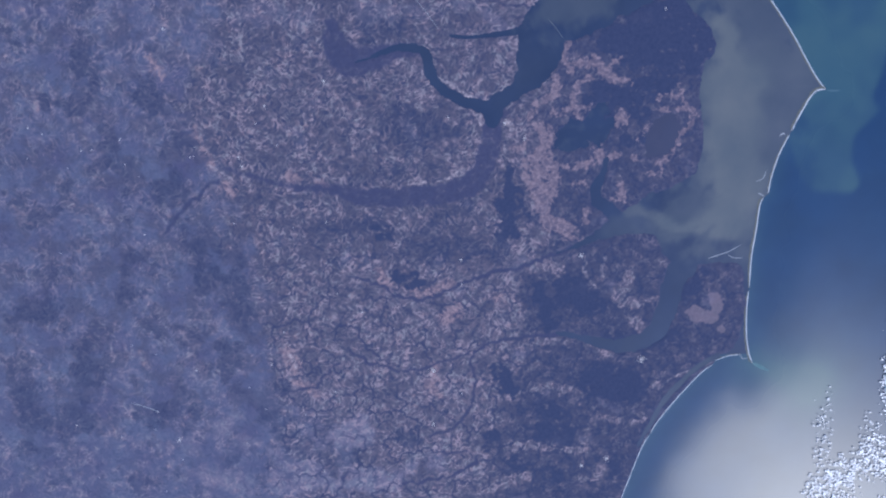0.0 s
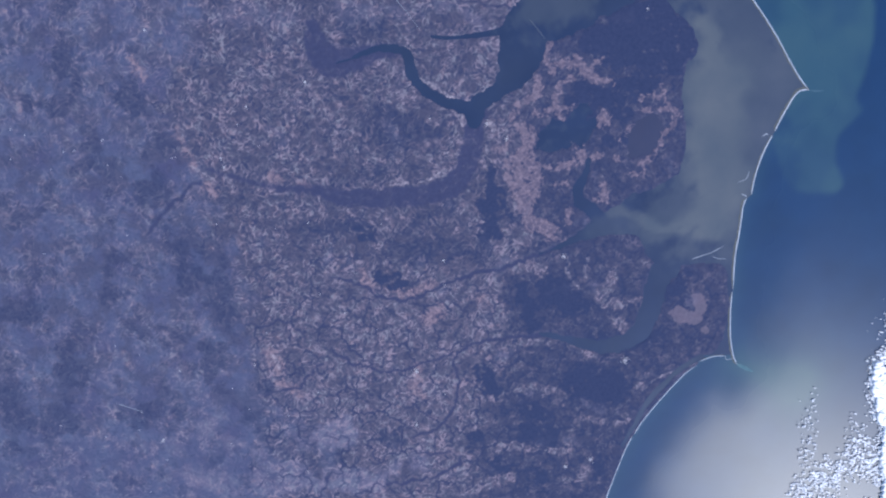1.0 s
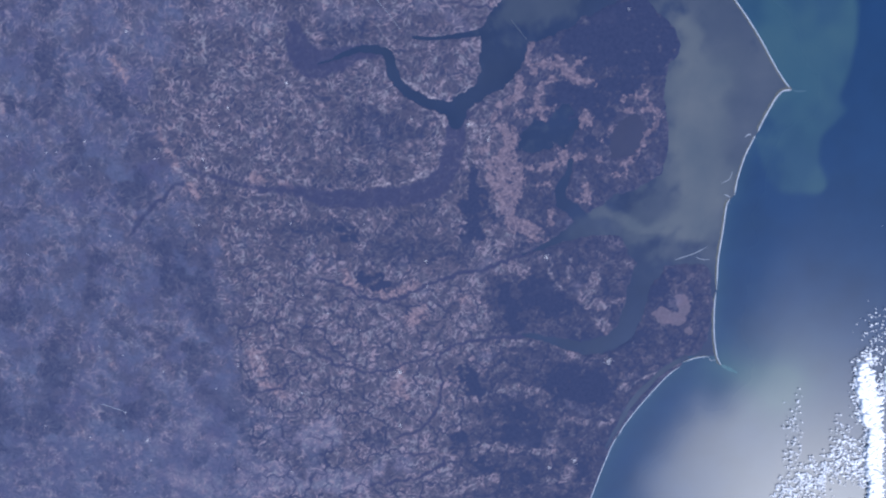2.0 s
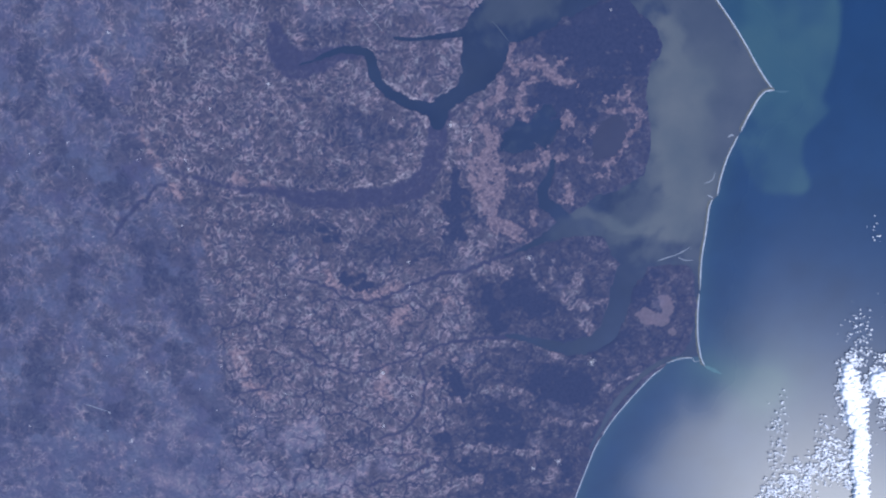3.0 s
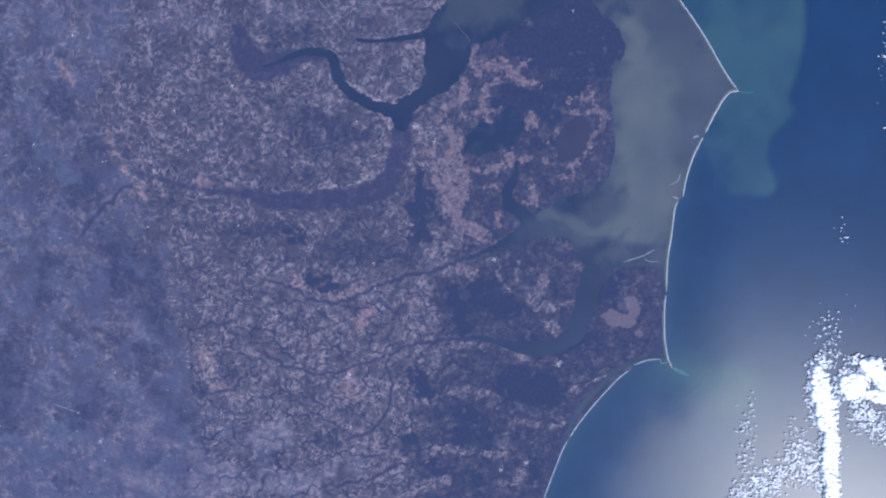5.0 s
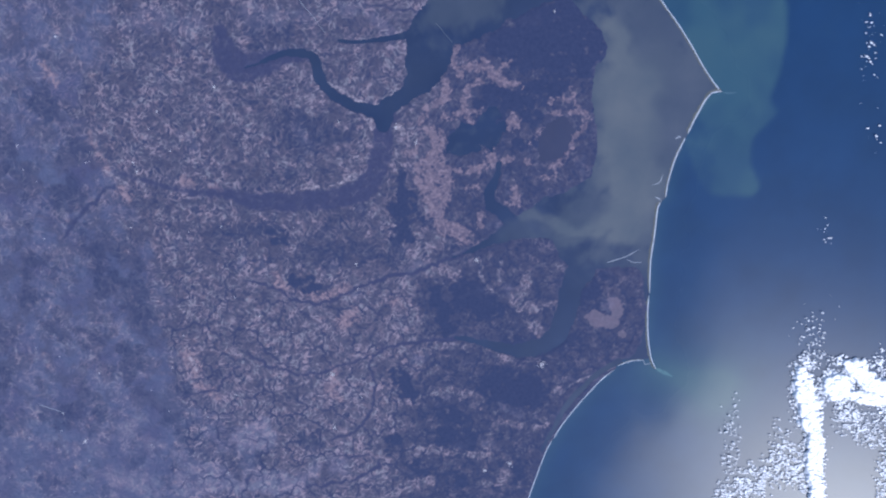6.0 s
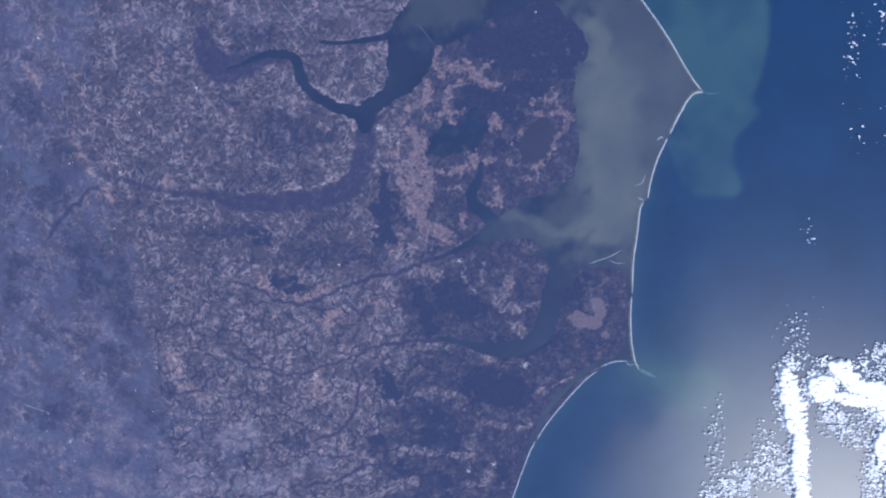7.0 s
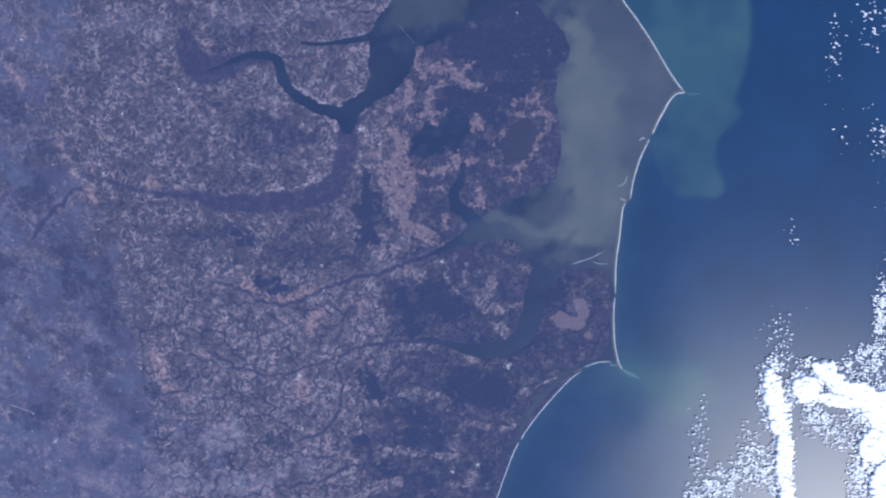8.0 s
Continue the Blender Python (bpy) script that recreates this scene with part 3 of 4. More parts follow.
def build_ground():
    step = 0.32
    xs, ys = spaced(-216.0, 106.0, step, 2300.0), spaced(-96.0, 134.0, step, 2300.0)
    x, y = np.meshgrid(xs, ys)
    d = water_edge(x, y)
    valley = np.full(x.shape, 1e3)
    slim = np.full(x.shape, 10.0)
    for k, course in enumerate(VALLEYS + SOUTH_CREEKS + FAR_CREEKS):
        e = line_distance(x, y, meander(spline(course, 8), 1.3 if k > 1 else 0.5) * (1, 1, 0.9 if k > 1 else 1), 10.0)
        valley = np.minimum(valley, e)
        if k > 1:
            slim = np.minimum(slim, e + 0.2 + 0.5 * grain(x, y, 2.0, 63))
    stream, levee = 1 - ramp(slim, -0.6, 0.35), np.exp(-((slim - 0.9) / 0.6) ** 2)
    valley += 1.1 * grain(x, y, 2.5, 60) + 0.7 * grain(x, y, 5.5, 62)
    bottom = 1 - ramp(valley + 0.3, -0.9, 0.9)
    # creeks
    cell = 0.36
    cx, cy = np.arange(-200.0, 112.0, cell), np.arange(-100.0, 138.0, cell)
    gx, gy = np.meshgrid(cx, cy)
    outlet = looked_up(np.minimum(d, valley), np.searchsorted(xs, gx).astype(float), np.searchsorted(ys, gy).astype(float), 0, 0, 1.0) < 0
    outlet[0], outlet[:, 0] = True, True
    flow = np.log(drainage(cx, cy, outlet) + 1.0)
    wx = x + 1.0 * grain(x, y, 3.6, 11) + 0.5 * grain(x, y, 1.7, 12)
    wy = y + 1.0 * grain(x, y, 3.6, 13) + 0.5 * grain(x, y, 1.7, 14)

    def net(lo, hi, soft, gain):
        return np.clip(looked_up(softened(ramp(flow, lo, hi), soft), wx, wy, -200.0, -100.0, cell) * gain, 0, 1)

    big, mid, near = fbm(x, y, 40.0, 3, 20), fbm(x, y, 11.0, 3, 24), fbm(x, y, 4.5, 3, 26)
    inland = x - np.interp(y, [p[1] for p in SCARP[::-1]], [p[0] for p in SCARP[::-1]])
    hazy_upland = 1 - ramp(inland + 15 * mid + 10 * near + 12 * big, -11.0, 7.0)
    east = ramp(x - 0.16 * y + 12 * mid, -4.0, 18.0)
    south = ramp(-y, -40.0, 20.0)
    plain = (1 - hazy_upland) * (1 - east)
    creek = net(4.6, 7.0, 0, 1.5) * (1 - 0.7 * hazy_upland) * (0.45 + 0.55 * south)
    gully = net(2.3, 4.0, 1, 1.9) * (1 - 0.5 * hazy_upland)
    flank = np.clip(net(3.4, 5.2, 4, 3.4) - 1.6 * creek, 0, 1)
    # small cleared strips, winding with the creeks
    tx, ty = wx + 1.3 * grain(x, y, 4.4, 15) + 6.0 * grain(x, y, 15.0, 17), wy + 1.3 * grain(x, y, 4.4, 16) + 6.0 * grain(x, y, 15.0, 18)
    finer = ramp(fbm(x, y, 8.0, 2, 39), -0.12, 0.12)
    g = grain(tx, ty, 2.7, 33) * (1 - finer) + grain(tx, ty, 1.9, 34) * finer
    gate = ramp(fbm(x, y, 3.2, 2, 35), -0.26, 0.12)
    thread = np.exp(-(g / 0.115) ** 2) * gate
    seam = np.exp(-((g - 0.27) / 0.11) ** 2) * gate + 0.8 * np.exp(-((g + 0.30) / 0.10) ** 2) * (1 - gate)
    lace = np.exp(-(grain(tx, ty, 3.6, 37) / 0.09) ** 2) * ramp(grain(x, y, 3.4, 38), -0.08, 0.20)
    clod = ramp(fbm(wx, wy, 1.4, 2, 57), -0.02, 0.32)
    ragged, tongue, blotch = fbm(wx, wy, 4.6, 5, 53), fbm(wx, wy, 3.0, 4, 50), fbm(wx, wy, 13.0, 6, 65)
    # woods, swamps and clearings of the plan, their edges broken up
    hazy_meadow = ramp(strokes(x, y, HAZY_MEADOW, 7.0) + 0.9 * blotch, 0.25, 0.85) * (1 - 0.45 * ramp(y, 60.0, 90.0))
    swamp = strokes(x, y, POCOSIN + SOUTH_POCOSIN, 4.0)
    swamp = ramp(swamp + (1.0 * ragged + 0.5 * tongue) * np.clip(3 * swamp, 0, 1), 0.30, 0.75)
    wood = ramp(strokes(x, y, DARK_WOODS, 6.0) + 1.0 * blotch + 0.5 * ragged, 0.30, 0.95)
    high_wood = ramp(1.05 * strokes(x, y, UP_WOODS + FAR_WOODS, 8.0) * hazy_upland + 1.4 * blotch + 0.6 * ragged, 0.10, 1.05)
    high_field = ramp(strokes(x, y, UP_FIELDS + FAR_FIELDS, 5.0) + 0.9 * ragged + 0.5 * tongue, 0.25, 0.9)
    soil = strokes(x, y, SOIL + LAKE_SOIL + SHORE_SOIL, 1.8)
    soil = ramp(soil + (1.0 * tongue + 0.4 * clod - 0.1) * np.clip(3 * soil, 0, 1), 0.32, 0.85) * (0.62 + 0.3 * clod + 0.3 * thread)
    sand = strokes(x, y, BRIGHT_SAND + SMALL_SAND, 1.0)
    sand = ramp(sand + 0.6 * fbm(wx, wy, 1.4, 3, 51) * np.clip(3 * sand, 0, 1), 0.30, 0.75) * (0.45 + 0.55 * clod)
    clay = strokes(x, y, RED_CLAY, 3.0)
    clay = ramp(clay + 0.8 * fbm(wx, wy, 1.8, 4, 56) * np.clip(3 * clay, 0, 1), 0.25, 0.95) * (0.62 + 0.55 * clod)
    farm = ramp(strokes(x, y, FARMS + SOUTH_FARMS, 3.0) + 0.8 * ragged, 0.20, 0.80)
    pale = patches(x, y, PALE, 1.1, 48, 0.18)
    marsh = (1 - ramp(d + 1.2 * mid, 0.2, 1.6)) * ramp(d, 0.0, 0.3)
    # how much of each kind covers the ground
    farmed = np.clip(0.60 * plain + (0.19 + 0.14 * ramp(y, 60.0, 100.0)) * hazy_upland + 0.06 + 0.85 * blotch * plain + 0.8 * blotch * hazy_upland + 0.35 * near - (0.02 + 0.12 * np.exp(-((y - 28) / 26) ** 2)) * plain, 0.05, 1.0)
    field = farmed * (0.03 + 0.14 * south + 1.2 * thread + 0.7 * lace + 0.32 * flank + 0.38 * clod) * (1 - (0.6 + 0.2 * south) * gully)
    field = np.maximum(field, (0.10 + 0.85 * thread + 0.5 * lace + 0.45 * clod) * farm * (1 - 0.6 * gully))
    field = np.maximum(field, east * (0.34 * thread + 0.22 * clod) * ramp(near + mid, -0.25, 0.3))
    field = np.maximum(field, high_field * (0.14 + 0.45 * thread + 0.3 * clod) * hazy_upland)
    field = np.maximum(field, hazy_meadow * (0.36 + 0.40 * thread + 0.2 * clod) * (1 - 0.5 * gully))
    field = np.maximum(field, 0.40 * levee * ramp(grain(x, y, 2.5, 64), -0.3, 0.2))
    field *= (1 - 0.9 * stream) * (1 - 0.6 * creek) * (1 - 0.95 * swamp) * (1 - 0.6 * wood) * (1 - 0.55 * high_wood * hazy_upland) * (1 - 0.6 * marsh * east)
    field = np.clip(np.maximum(field, 0.24 * pale), 0, 1)
    soil = soil * (1 - pale) + 0.28 * pale
    wet = 0.95 * swamp + 0.25 * creek * (1 - hazy_upland) + (0.42 + 0.22 * south) * gully * (1 - hazy_upland) + 0.7 * seam * (1 - 0.5 * hazy_upland)
    wet += 0.5 * wood * plain + 0.6 * high_wood * hazy_upland + 0.50 * east * (1 - farm) * (1 - 0.6 * ramp(near, 0.0, 0.4))
    wet = np.maximum(np.clip(wet, 0, 1), 0.9 * stream * (1 - 0.6 * hazy_upland))
    wet *= (1 - 0.9 * soil) * (1 - pale) * (1 - 0.7 * field) * (1 - 0.5 * hazy_meadow)
    # ragged cover of the painted haze, thicker towards the south-west
    hazy_upland = np.maximum(hazy_upland * (0.35 + 0.65 * ramp(0.8 * fbm(wx, wy, 9.0, 6, 58) + 0.3 * near - 0.45 * high_wood, -0.35, 0.25)), 0.85 * hazy_meadow)
    hazy_upland = np.clip(hazy_upland + 0.45 * ramp(-y, 10.0, 70.0) * (1 - ramp(inland, 5.0, 30.0)), 0, 1)
    bottom *= 0.95 - 0.22 * ramp(ragged + 0.6 * tongue, 0.0, 0.4)
    bottom = np.maximum(bottom, 0.85 * stream * (1 - 0.5 * hazy_upland))
    bottom = np.maximum(bottom, (0.36 + 0.28 * south) * creek * (1 - 0.6 * east)) * (1 - 0.7 * sand)
    dry = 0.10 + 0.10 * ramp(-x, -60.0, 180.0) + 0.05 * mid + 0.03 * (wood + swamp) - 0.07 * np.maximum(creek, 0.5 * gully) - 0.05 * bottom
    height = np.clip(d * 0.10, -0.5, np.maximum(dry, 0.03))
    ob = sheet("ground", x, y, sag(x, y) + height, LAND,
               (("field", field), ("swamp", wet), ("soil", soil), ("sand", sand), ("hazy_upland", hazy_upland), ("bottom", bottom), ("clay", clay)))
    tagged(ob, "flat coastal plain of woods, creeks and small fields under painted blue haze", "ground", kind="structure")


build_ground()


# ---- the waters ----
def build_sea():
    xs, ys = spaced(-30.0, 250.0, 1.2, 2300.0), spaced(-130.0, 140.0, 1.2, 2300.0)
    x, y = np.meshgrid(xs, ys)
    warp = 5.0 * fbm(x, y, 16.0, 4, 70)
    edge = spline([(150.0, 165.0), (148.6, 124.6), (149.5, 104.5), (147.2, 90.2), (144.9, 80.9), (147.9, 75.5), (144.3, 70.3), (139.1, 65.1), (138.4, 56.6),
                   (142.0, 47.7), (138.9, 43.4), (132.4, 43.2), (124.7, 43.8), (119.2, 47.3), (114.6, 55.1), (111.0, 64.0)], 4)
    ring = np.vstack([edge, [(60.0, 100.0), (60.0, 160.0)]])
    plume = 1 - ramp(area_distance(x, y, ring) + 0.22 * warp, -2.4, 0.9)
    plume *= 0.55 + 0.45 * ramp(fbm(x, y, 30.0, 3, 75), -0.3, 0.3)
    plume *= 1 - 0.55 * patches(x, y, [(117.0, 55.0, 6.0, 14.0, 12)], 0.6, 76, 0.7)
    coast = np.column_stack([COAST, np.zeros(len(COAST))])
    near = np.exp(-np.maximum(line_distance(x, y, coast), 0) / 3.0) * 0.45
    tail = spline([(103.5, -26.0, 0.3), (109.1, -28.4, 1.2), (116.4, -31.2, 3.0), (128.0, -36.0, 7.0)], 4)
    tail = np.exp(-np.maximum(line_distance(x, y, tail, 60.0) + 0.3 * warp, 0) / 8.0) * 1.0
    silt = np.clip(np.maximum(np.maximum(plume, near), tail) + 0.06 * fbm(x, y, 9.0, 3, 78), 0, 1)
    open_water = line_distance(x, y, coast, 90.0) + 7.0 * fbm(x, y, 30.0, 4, 79) - 2 * tail
    lee = np.exp(-np.maximum(line_distance(x, y, coast[COAST[:, 1] < -22.0]), 0) / 13.0)
    open_water += 7.0 * ramp(x + 0.4 * y, 88.0, 100.0) - 11.0 * lee * (1 - ramp(x, 88.0, 110.0))
    ob = sheet("sea", x, y, sag(x, y), SEA, (("silt", silt), ("wind", ramp(open_water, -8.0, 44.0))))
    tagged(ob, "deep blue open sea with pale turquoise silt and sun glitter", "sea", kind="structure")


def silt_load(x, y):
    """How much silt the inshore water carries."""
    swirl = fbm(x + 8 * grain(x, y, 20, 80), y + 8 * grain(x, y, 20, 81), 26.0, 4, 82)
    fresh = patches(x, y, [(102.0, 74.0, 34.0, 80.0, 0), (76.0, 36.0, 18.0, 9.0, 12), (30.0, 119.5, 20.0, 9.0, 35)], 0.4, 83, 0.4) * ramp(y, 6.0, 26.0)
    u, v = x + 7 * grain(x, y, 15, 86) + 3 * grain(x, y, 6, 88), y + 7 * grain(x, y, 15, 87) + 3 * grain(x, y, 6, 89)
    mud = np.zeros(x.shape)
    for row in MUD:
        for a, b, w in spline(row, 4):
            mud = np.maximum(mud, 1 - ramp(np.hypot(u - a, v - b), 0.55 * w, 1.5 * w + 1.0))
    pool = patches(x, y, [(60.0, 30.0, 12.0, 6.0, 20), (50.0, 33.0, 10.0, 5.0, 20), (73.0, -36.0, 24.0, 5.0, 52)], 0.4, 85, 0.6)
    return np.clip(0.04 + 0.24 * pool * (1 - fresh) + 0.50 * fresh + 0.48 * mud + (0.10 + 0.12 * fresh) * swirl, 0, 1)


def build_sound():
    """The water behind the banks: its seaward edge runs under them, its landward edge under the mainland."""
    line = COAST[1:int(np.argmax(COAST[:, 1] < -22.3))].copy()
    line[:, 1] = np.minimum.accumulate(line[:, 1]) - 0.001 * np.arange(len(line))
    across = np.linspace(0.0, 1.0, 130) ** 1.2
    x = line[:, :1] - across[None] * 75.0 - 0.1
    y = np.repeat(line[:, 1:], len(across), 1)
    ob = sheet("sound", x, y, sag(x, y) + 0.012, INSHORE, (("silt", silt_load(x, y)),))
    tagged(ob, "shallow grey-green lagoon water swirled with pale silt", "lagoon", kind="structure")


def build_river(course, spare, label, level):
    """A ribbon of water a little wider than its bed, so that the banks cut its edge."""
    p = np.array(course, float)
    for a, b, end in ((p[0].copy(), p[1].copy(), 0), (p[-1].copy(), p[-2].copy(), 1)):
        out = (a - b) / np.hypot(*(a - b)[:2]) * (a[2] + spare)
        far = np.array([[a[0] + out[0], a[1] + out[1], a[2]]])
        p = np.vstack([p, far]) if end else np.vstack([far, p])
    line = spline(p, 8)
    d = np.gradient(line[:, :2], axis=0)
    d /= np.linalg.norm(d, axis=1)[:, None]
    across = np.linspace(-1, 1, 15)
    half = line[:, 2:] + spare
    x = line[:, :1] - d[:, 1:] * half * across
    y = line[:, 1:2] + d[:, :1] * half * across
    ob = sheet("river", x, y, sag(x, y) + level, INSHORE, (("silt", silt_load(x, y)),))
    tagged(ob, label, "river", kind="structure")


build_sea()
build_sound()
build_river(CHOWAN, 0.9, "dark winding river widening towards its mouth", 0.032)
build_river(ALBEMARLE, 1.6, "broad grey-green estuary between wooded shores", 0.020)
build_river(PAMLICO, 1.4, "dark tidal river opening into the lagoon", 0.024)
build_river(NEUSE, 1.8, "dark blue tidal river bending round a wooded neck", 0.028)
build_river(PUNGO, 1.4, "narrow dark tidal creek among pale farmland", 0.036)
build_river(BACK_SOUND, 0.5, "narrow tidal water between the banks and the mainland", 0.044)
build_river(PERQUIMANS, 0.7, "slim dark side river among fields", 0.040)


# ---- the barrier islands ----
def part(name, bm, mat, parent=None, label="", local=False):
    """One mesh under its thing; its corners are given in the world, or from the thing's base if local."""
    me = bpy.data.meshes.new(name)
    bm.to_mesh(me)
    bm.free()
    me.materials.append(mat)
    ob = new(name, me)
    ob.parent = parent
    if parent and not local:
        ob.matrix_parent_inverse = Matrix.Translation(-parent.location)
    if label:
        ob["label"] = label
    return ob


def ribbon(line, side_a, side_b, rise, seed):
    """A bmesh strip along a line between two offsets (left of the way is positive), humped across, wavering in width, with a rim down to the water."""
    bm = bmesh.new()
    d = np.gradient(line, axis=0)
    d /= np.linalg.norm(d, axis=1)[:, None]
    left = np.column_stack([-d[:, 1], d[:, 0]])
    rows = []
    n = len(line)
    for i in range(n):
        taper = min(1.0, 0.35 + 0.65 * min(i, n - 1 - i) / 4)
        wave = 1 + 0.5 * noise.noise((line[i][0] * 0.5, line[i][1] * 0.5, seed))
        a, b = side_a * (taper * wave if abs(side_a) > 0.05 else 1), side_b * (taper * wave if abs(side_b) > 0.05 else 1)
        row = []
        for s, h in ((0.0, -0.02), (0.12, 0.5), (0.5, 1.0), (0.88, 0.5), (1.0, -0.02)):
            q = line[i] + left[i] * (a + (b - a) * s)
            z = float(sag(q[0], q[1])) + (rise * h if h > 0 else h)
            row.append(bm.verts.new((q[0], q[1], z)))
        rows.append(row)
    for r, s in zip(rows[:-1], rows[1:]):
        for k in range(4):
            f = bm.faces.new((r[k], r[k + 1], s[k + 1], s[k]))
            f.smooth = True
    bmesh.ops.recalc_face_normals(bm, faces=bm.faces)
    return bm


def barrier_island(points, width, label, seed, scrub=0.6):
    line = spline(points, 10)
    mid = line[len(line) // 2]
    top = tagged(new("barrier_island"), label, "island", "barrier islands along the coast")
    top.location = (mid[0], mid[1], float(sag(mid[0], mid[1])))
    part("beach", ribbon(line, 0.0, -width * 0.8, 0.035, seed), BEACH, top, "pale sand beach")
    part("surf_line", ribbon(line, 0.17, 0.02, 0.022, seed + 3), SURF, top, "white line of breaking surf")
    if scrub:
        part("scrub_strip", ribbon(line, -width * 0.78, -width - scrub, 0.03, seed + 7), SCRUB, top, "dark dune scrub and marsh")
    return top


barrier_island(NORTH_BANK, 0.31, "long thin white sand barrier island running to a cape", 1, 0.5)
barrier_island(CAPE_BANK, 0.45, "white sand barrier island curving away from a sharp cape", 2, 0.9)
barrier_island(MIDDLE_BANK, 0.36, "narrow sand barrier island between two inlets", 3, 0.5)
barrier_island(LONG_BANK, 0.36, "straight thin sand barrier island below an inlet", 4, 0.8)
barrier_island(CORE_BANK, 0.36, "pale sand barrier island ending in a pointed cape", 5, 0.7)
barrier_island(HOOK_BANK, 0.26, "short sand barrier island beside the hooked cape", 6, 0.3)
barrier_island(SOUTH_BANK, 0.27, "curved sand barrier island lining the bay", 7, 0.7)
barrier_island(END_BANK, 0.24, "sand barrier beach curving round the bay", 8, 0.6)


def sand_spit(points, width, label, seed):
    top = tagged(new("sand_spit"), label, "sandbar", "sand spits in the lagoon")
    top.location = (*points[1][:2], float(sag(*points[1][:2])))
    part("sandbar", ribbon(spline(points, 8), -width / 2, width / 2, 0.03, seed), SPIT, top)


sand_spit([(82.8, 18.6), (86.7, 19.8), (90.7, 21.1), (95.6, 23.7)], 0.35, "thin curved sand spit lying in the lagoon", 11)
sand_spit([(90.7, 19.7), (93.4, 18.5), (96.7, 18.4)], 0.3, "small pale sandbar at the marsh edge", 12)
sand_spit([(99.7, 48.7), (102.8, 50.0), (103.9, 53.0)], 0.35, "hooked sandbar behind an inlet", 13)
sand_spit([(101.5, -23.6), (99.2, -23.9), (98.4, -22.4)], 0.3, "small sand hook curling behind the cape", 14)
sand_spit([(108.2, 66.2), (109.6, 67.2), (110.4, 66.8)], 0.5, "pale shoal of sand inside an inlet", 15)
sand_spit([(101.2, 44.2), (102.6, 43.6), (103.6, 43.0)], 0.5, "pale shoal of sand beside an inlet", 16)


def shoal(points, width, mat, label, seed):
    top = tagged(new("shoal"), label, "shoal", "shoals off the capes")
    top.location = (*points[1][:2], float(sag(*points[1][:2])))
    part("shoal_ridge", ribbon(spline(points, 8), -width / 2, width / 2, 0.008, seed), mat, top)


shoal([(125.3, 83.4), (128.5, 83.0), (131.0, 83.2)], 0.8, SHOAL, "faint pale shoal trailing off the cape", 21)
shoal([(103.5, -26.0), (106.6, -27.6), (110.4, -29.6)], 1.7, GREEN_SHOAL, "pale green shoal trailing off the cape", 22)


# ---- lakes ----
def lake(x, y, rx, ry, turn, silt, water, label):
    """A sheet of still water lying in its hollow."""
    r, a = np.meshgrid(np.linspace(0.02, 1.45, 14), np.linspace(0, math.tau, 49))
    u, v = rx * r * np.cos(a), ry * r * np.sin(a)
    c, s = math.cos(radians(turn)), math.sin(radians(turn))
    px, py = x + u * c - v * s, y + u * s + v * c
    ob = sheet("lake", px, py, sag(px, py) + 0.03, water, (("silt", np.clip(silt + 0.3 * fbm(px, py, 5.0, 3, 95), 0, 1)),))
    tagged(ob, label, "lake", kind="structure")


lake(32.5, 70.0, 10.5, 7.6, 10, 0.0, INSHORE, "dark blue ragged lake among swamp and pale fields")
lake(*LAKES[2], 0.4, MUDDY, "shallow muddy lake ringed by pale farmland")


# ---- towns ----
def block_mesh():
    """A low block of roofs with a raised middle."""
    bm = bmesh.new()
    bmesh.ops.create_cube(bm, size=1.0)
    top = [f for f in bm.faces if f.normal.z > 0.5]
    bmesh.ops.inset_region(bm, faces=top, thickness=0.18, depth=0.08)
    me = bpy.data.meshes.new("roof_block")
    bm.to_mesh(me)
    bm.free()
    me.materials.append(ROOFS)
    return me


BLOCK = block_mesh()


def town(x, y, size, count, seed, label="small pale town of bright roofs among dark woods and fields"):
    rnd = random.Random(seed)
    top = new("town")
    top.location = (x, y, float(sag(x, y)) + 0.1)
    for _ in range(count):
        r, ang = size * abs(rnd.gauss(0, 0.5)), rnd.uniform(0, math.tau)
        ob = new("roof_block", BLOCK)
        ob.parent = top
        ob.location, ob.scale = (r * math.cos(ang), r * math.sin(ang), 0.05), (rnd.uniform(0.10, 0.30), rnd.uniform(0.12, 0.42), rnd.uniform(0.25, 0.3))
        ob.rotation_euler = (0, 0, rnd.uniform(0, 3))
    tagged(top, label, "town", "towns on the plain")


for k, (tx, ty, ts, tc) in enumerate([
    (57.3, -22.7, 1.6, 60), (33.6, -68.8, 1.1, 30), (44.2, -66.0, 1.2, 34), (-27.2, -24.8, 1.4, 40), (-98.3, 59.2, 0.7, 12), (-65.8, 90.3, 0.9, 16),
    (-15.5, 20.7, 0.8, 14), (-99.3, 62.5, 0.6, 10), (-131.6, -52.2, 1.3, 26), (2.0, 73.6, 1.0, 24), (31.7, 21.1, 1.2, 40), (9.4, 67.5, 0.8, 14),
    (-27.7, -48.1, 1.0, 18), (62.2, 114.4, 0.7, 7), (-88.4, 81.4, 0.7, 12), (-123.9, 110.1, 0.9, 14)]):
    town(tx, ty, ts, tc, 100 + k)


hamlets = random.Random(44)
for k in range(44):
    town(hamlets.uniform(-185, -15), hamlets.uniform(-76, 38) if k % 3 else hamlets.uniform(56, 76), 0.5, hamlets.randint(2, 5), 200 + k, "tiny hamlet of a few pale roofs among small fields")


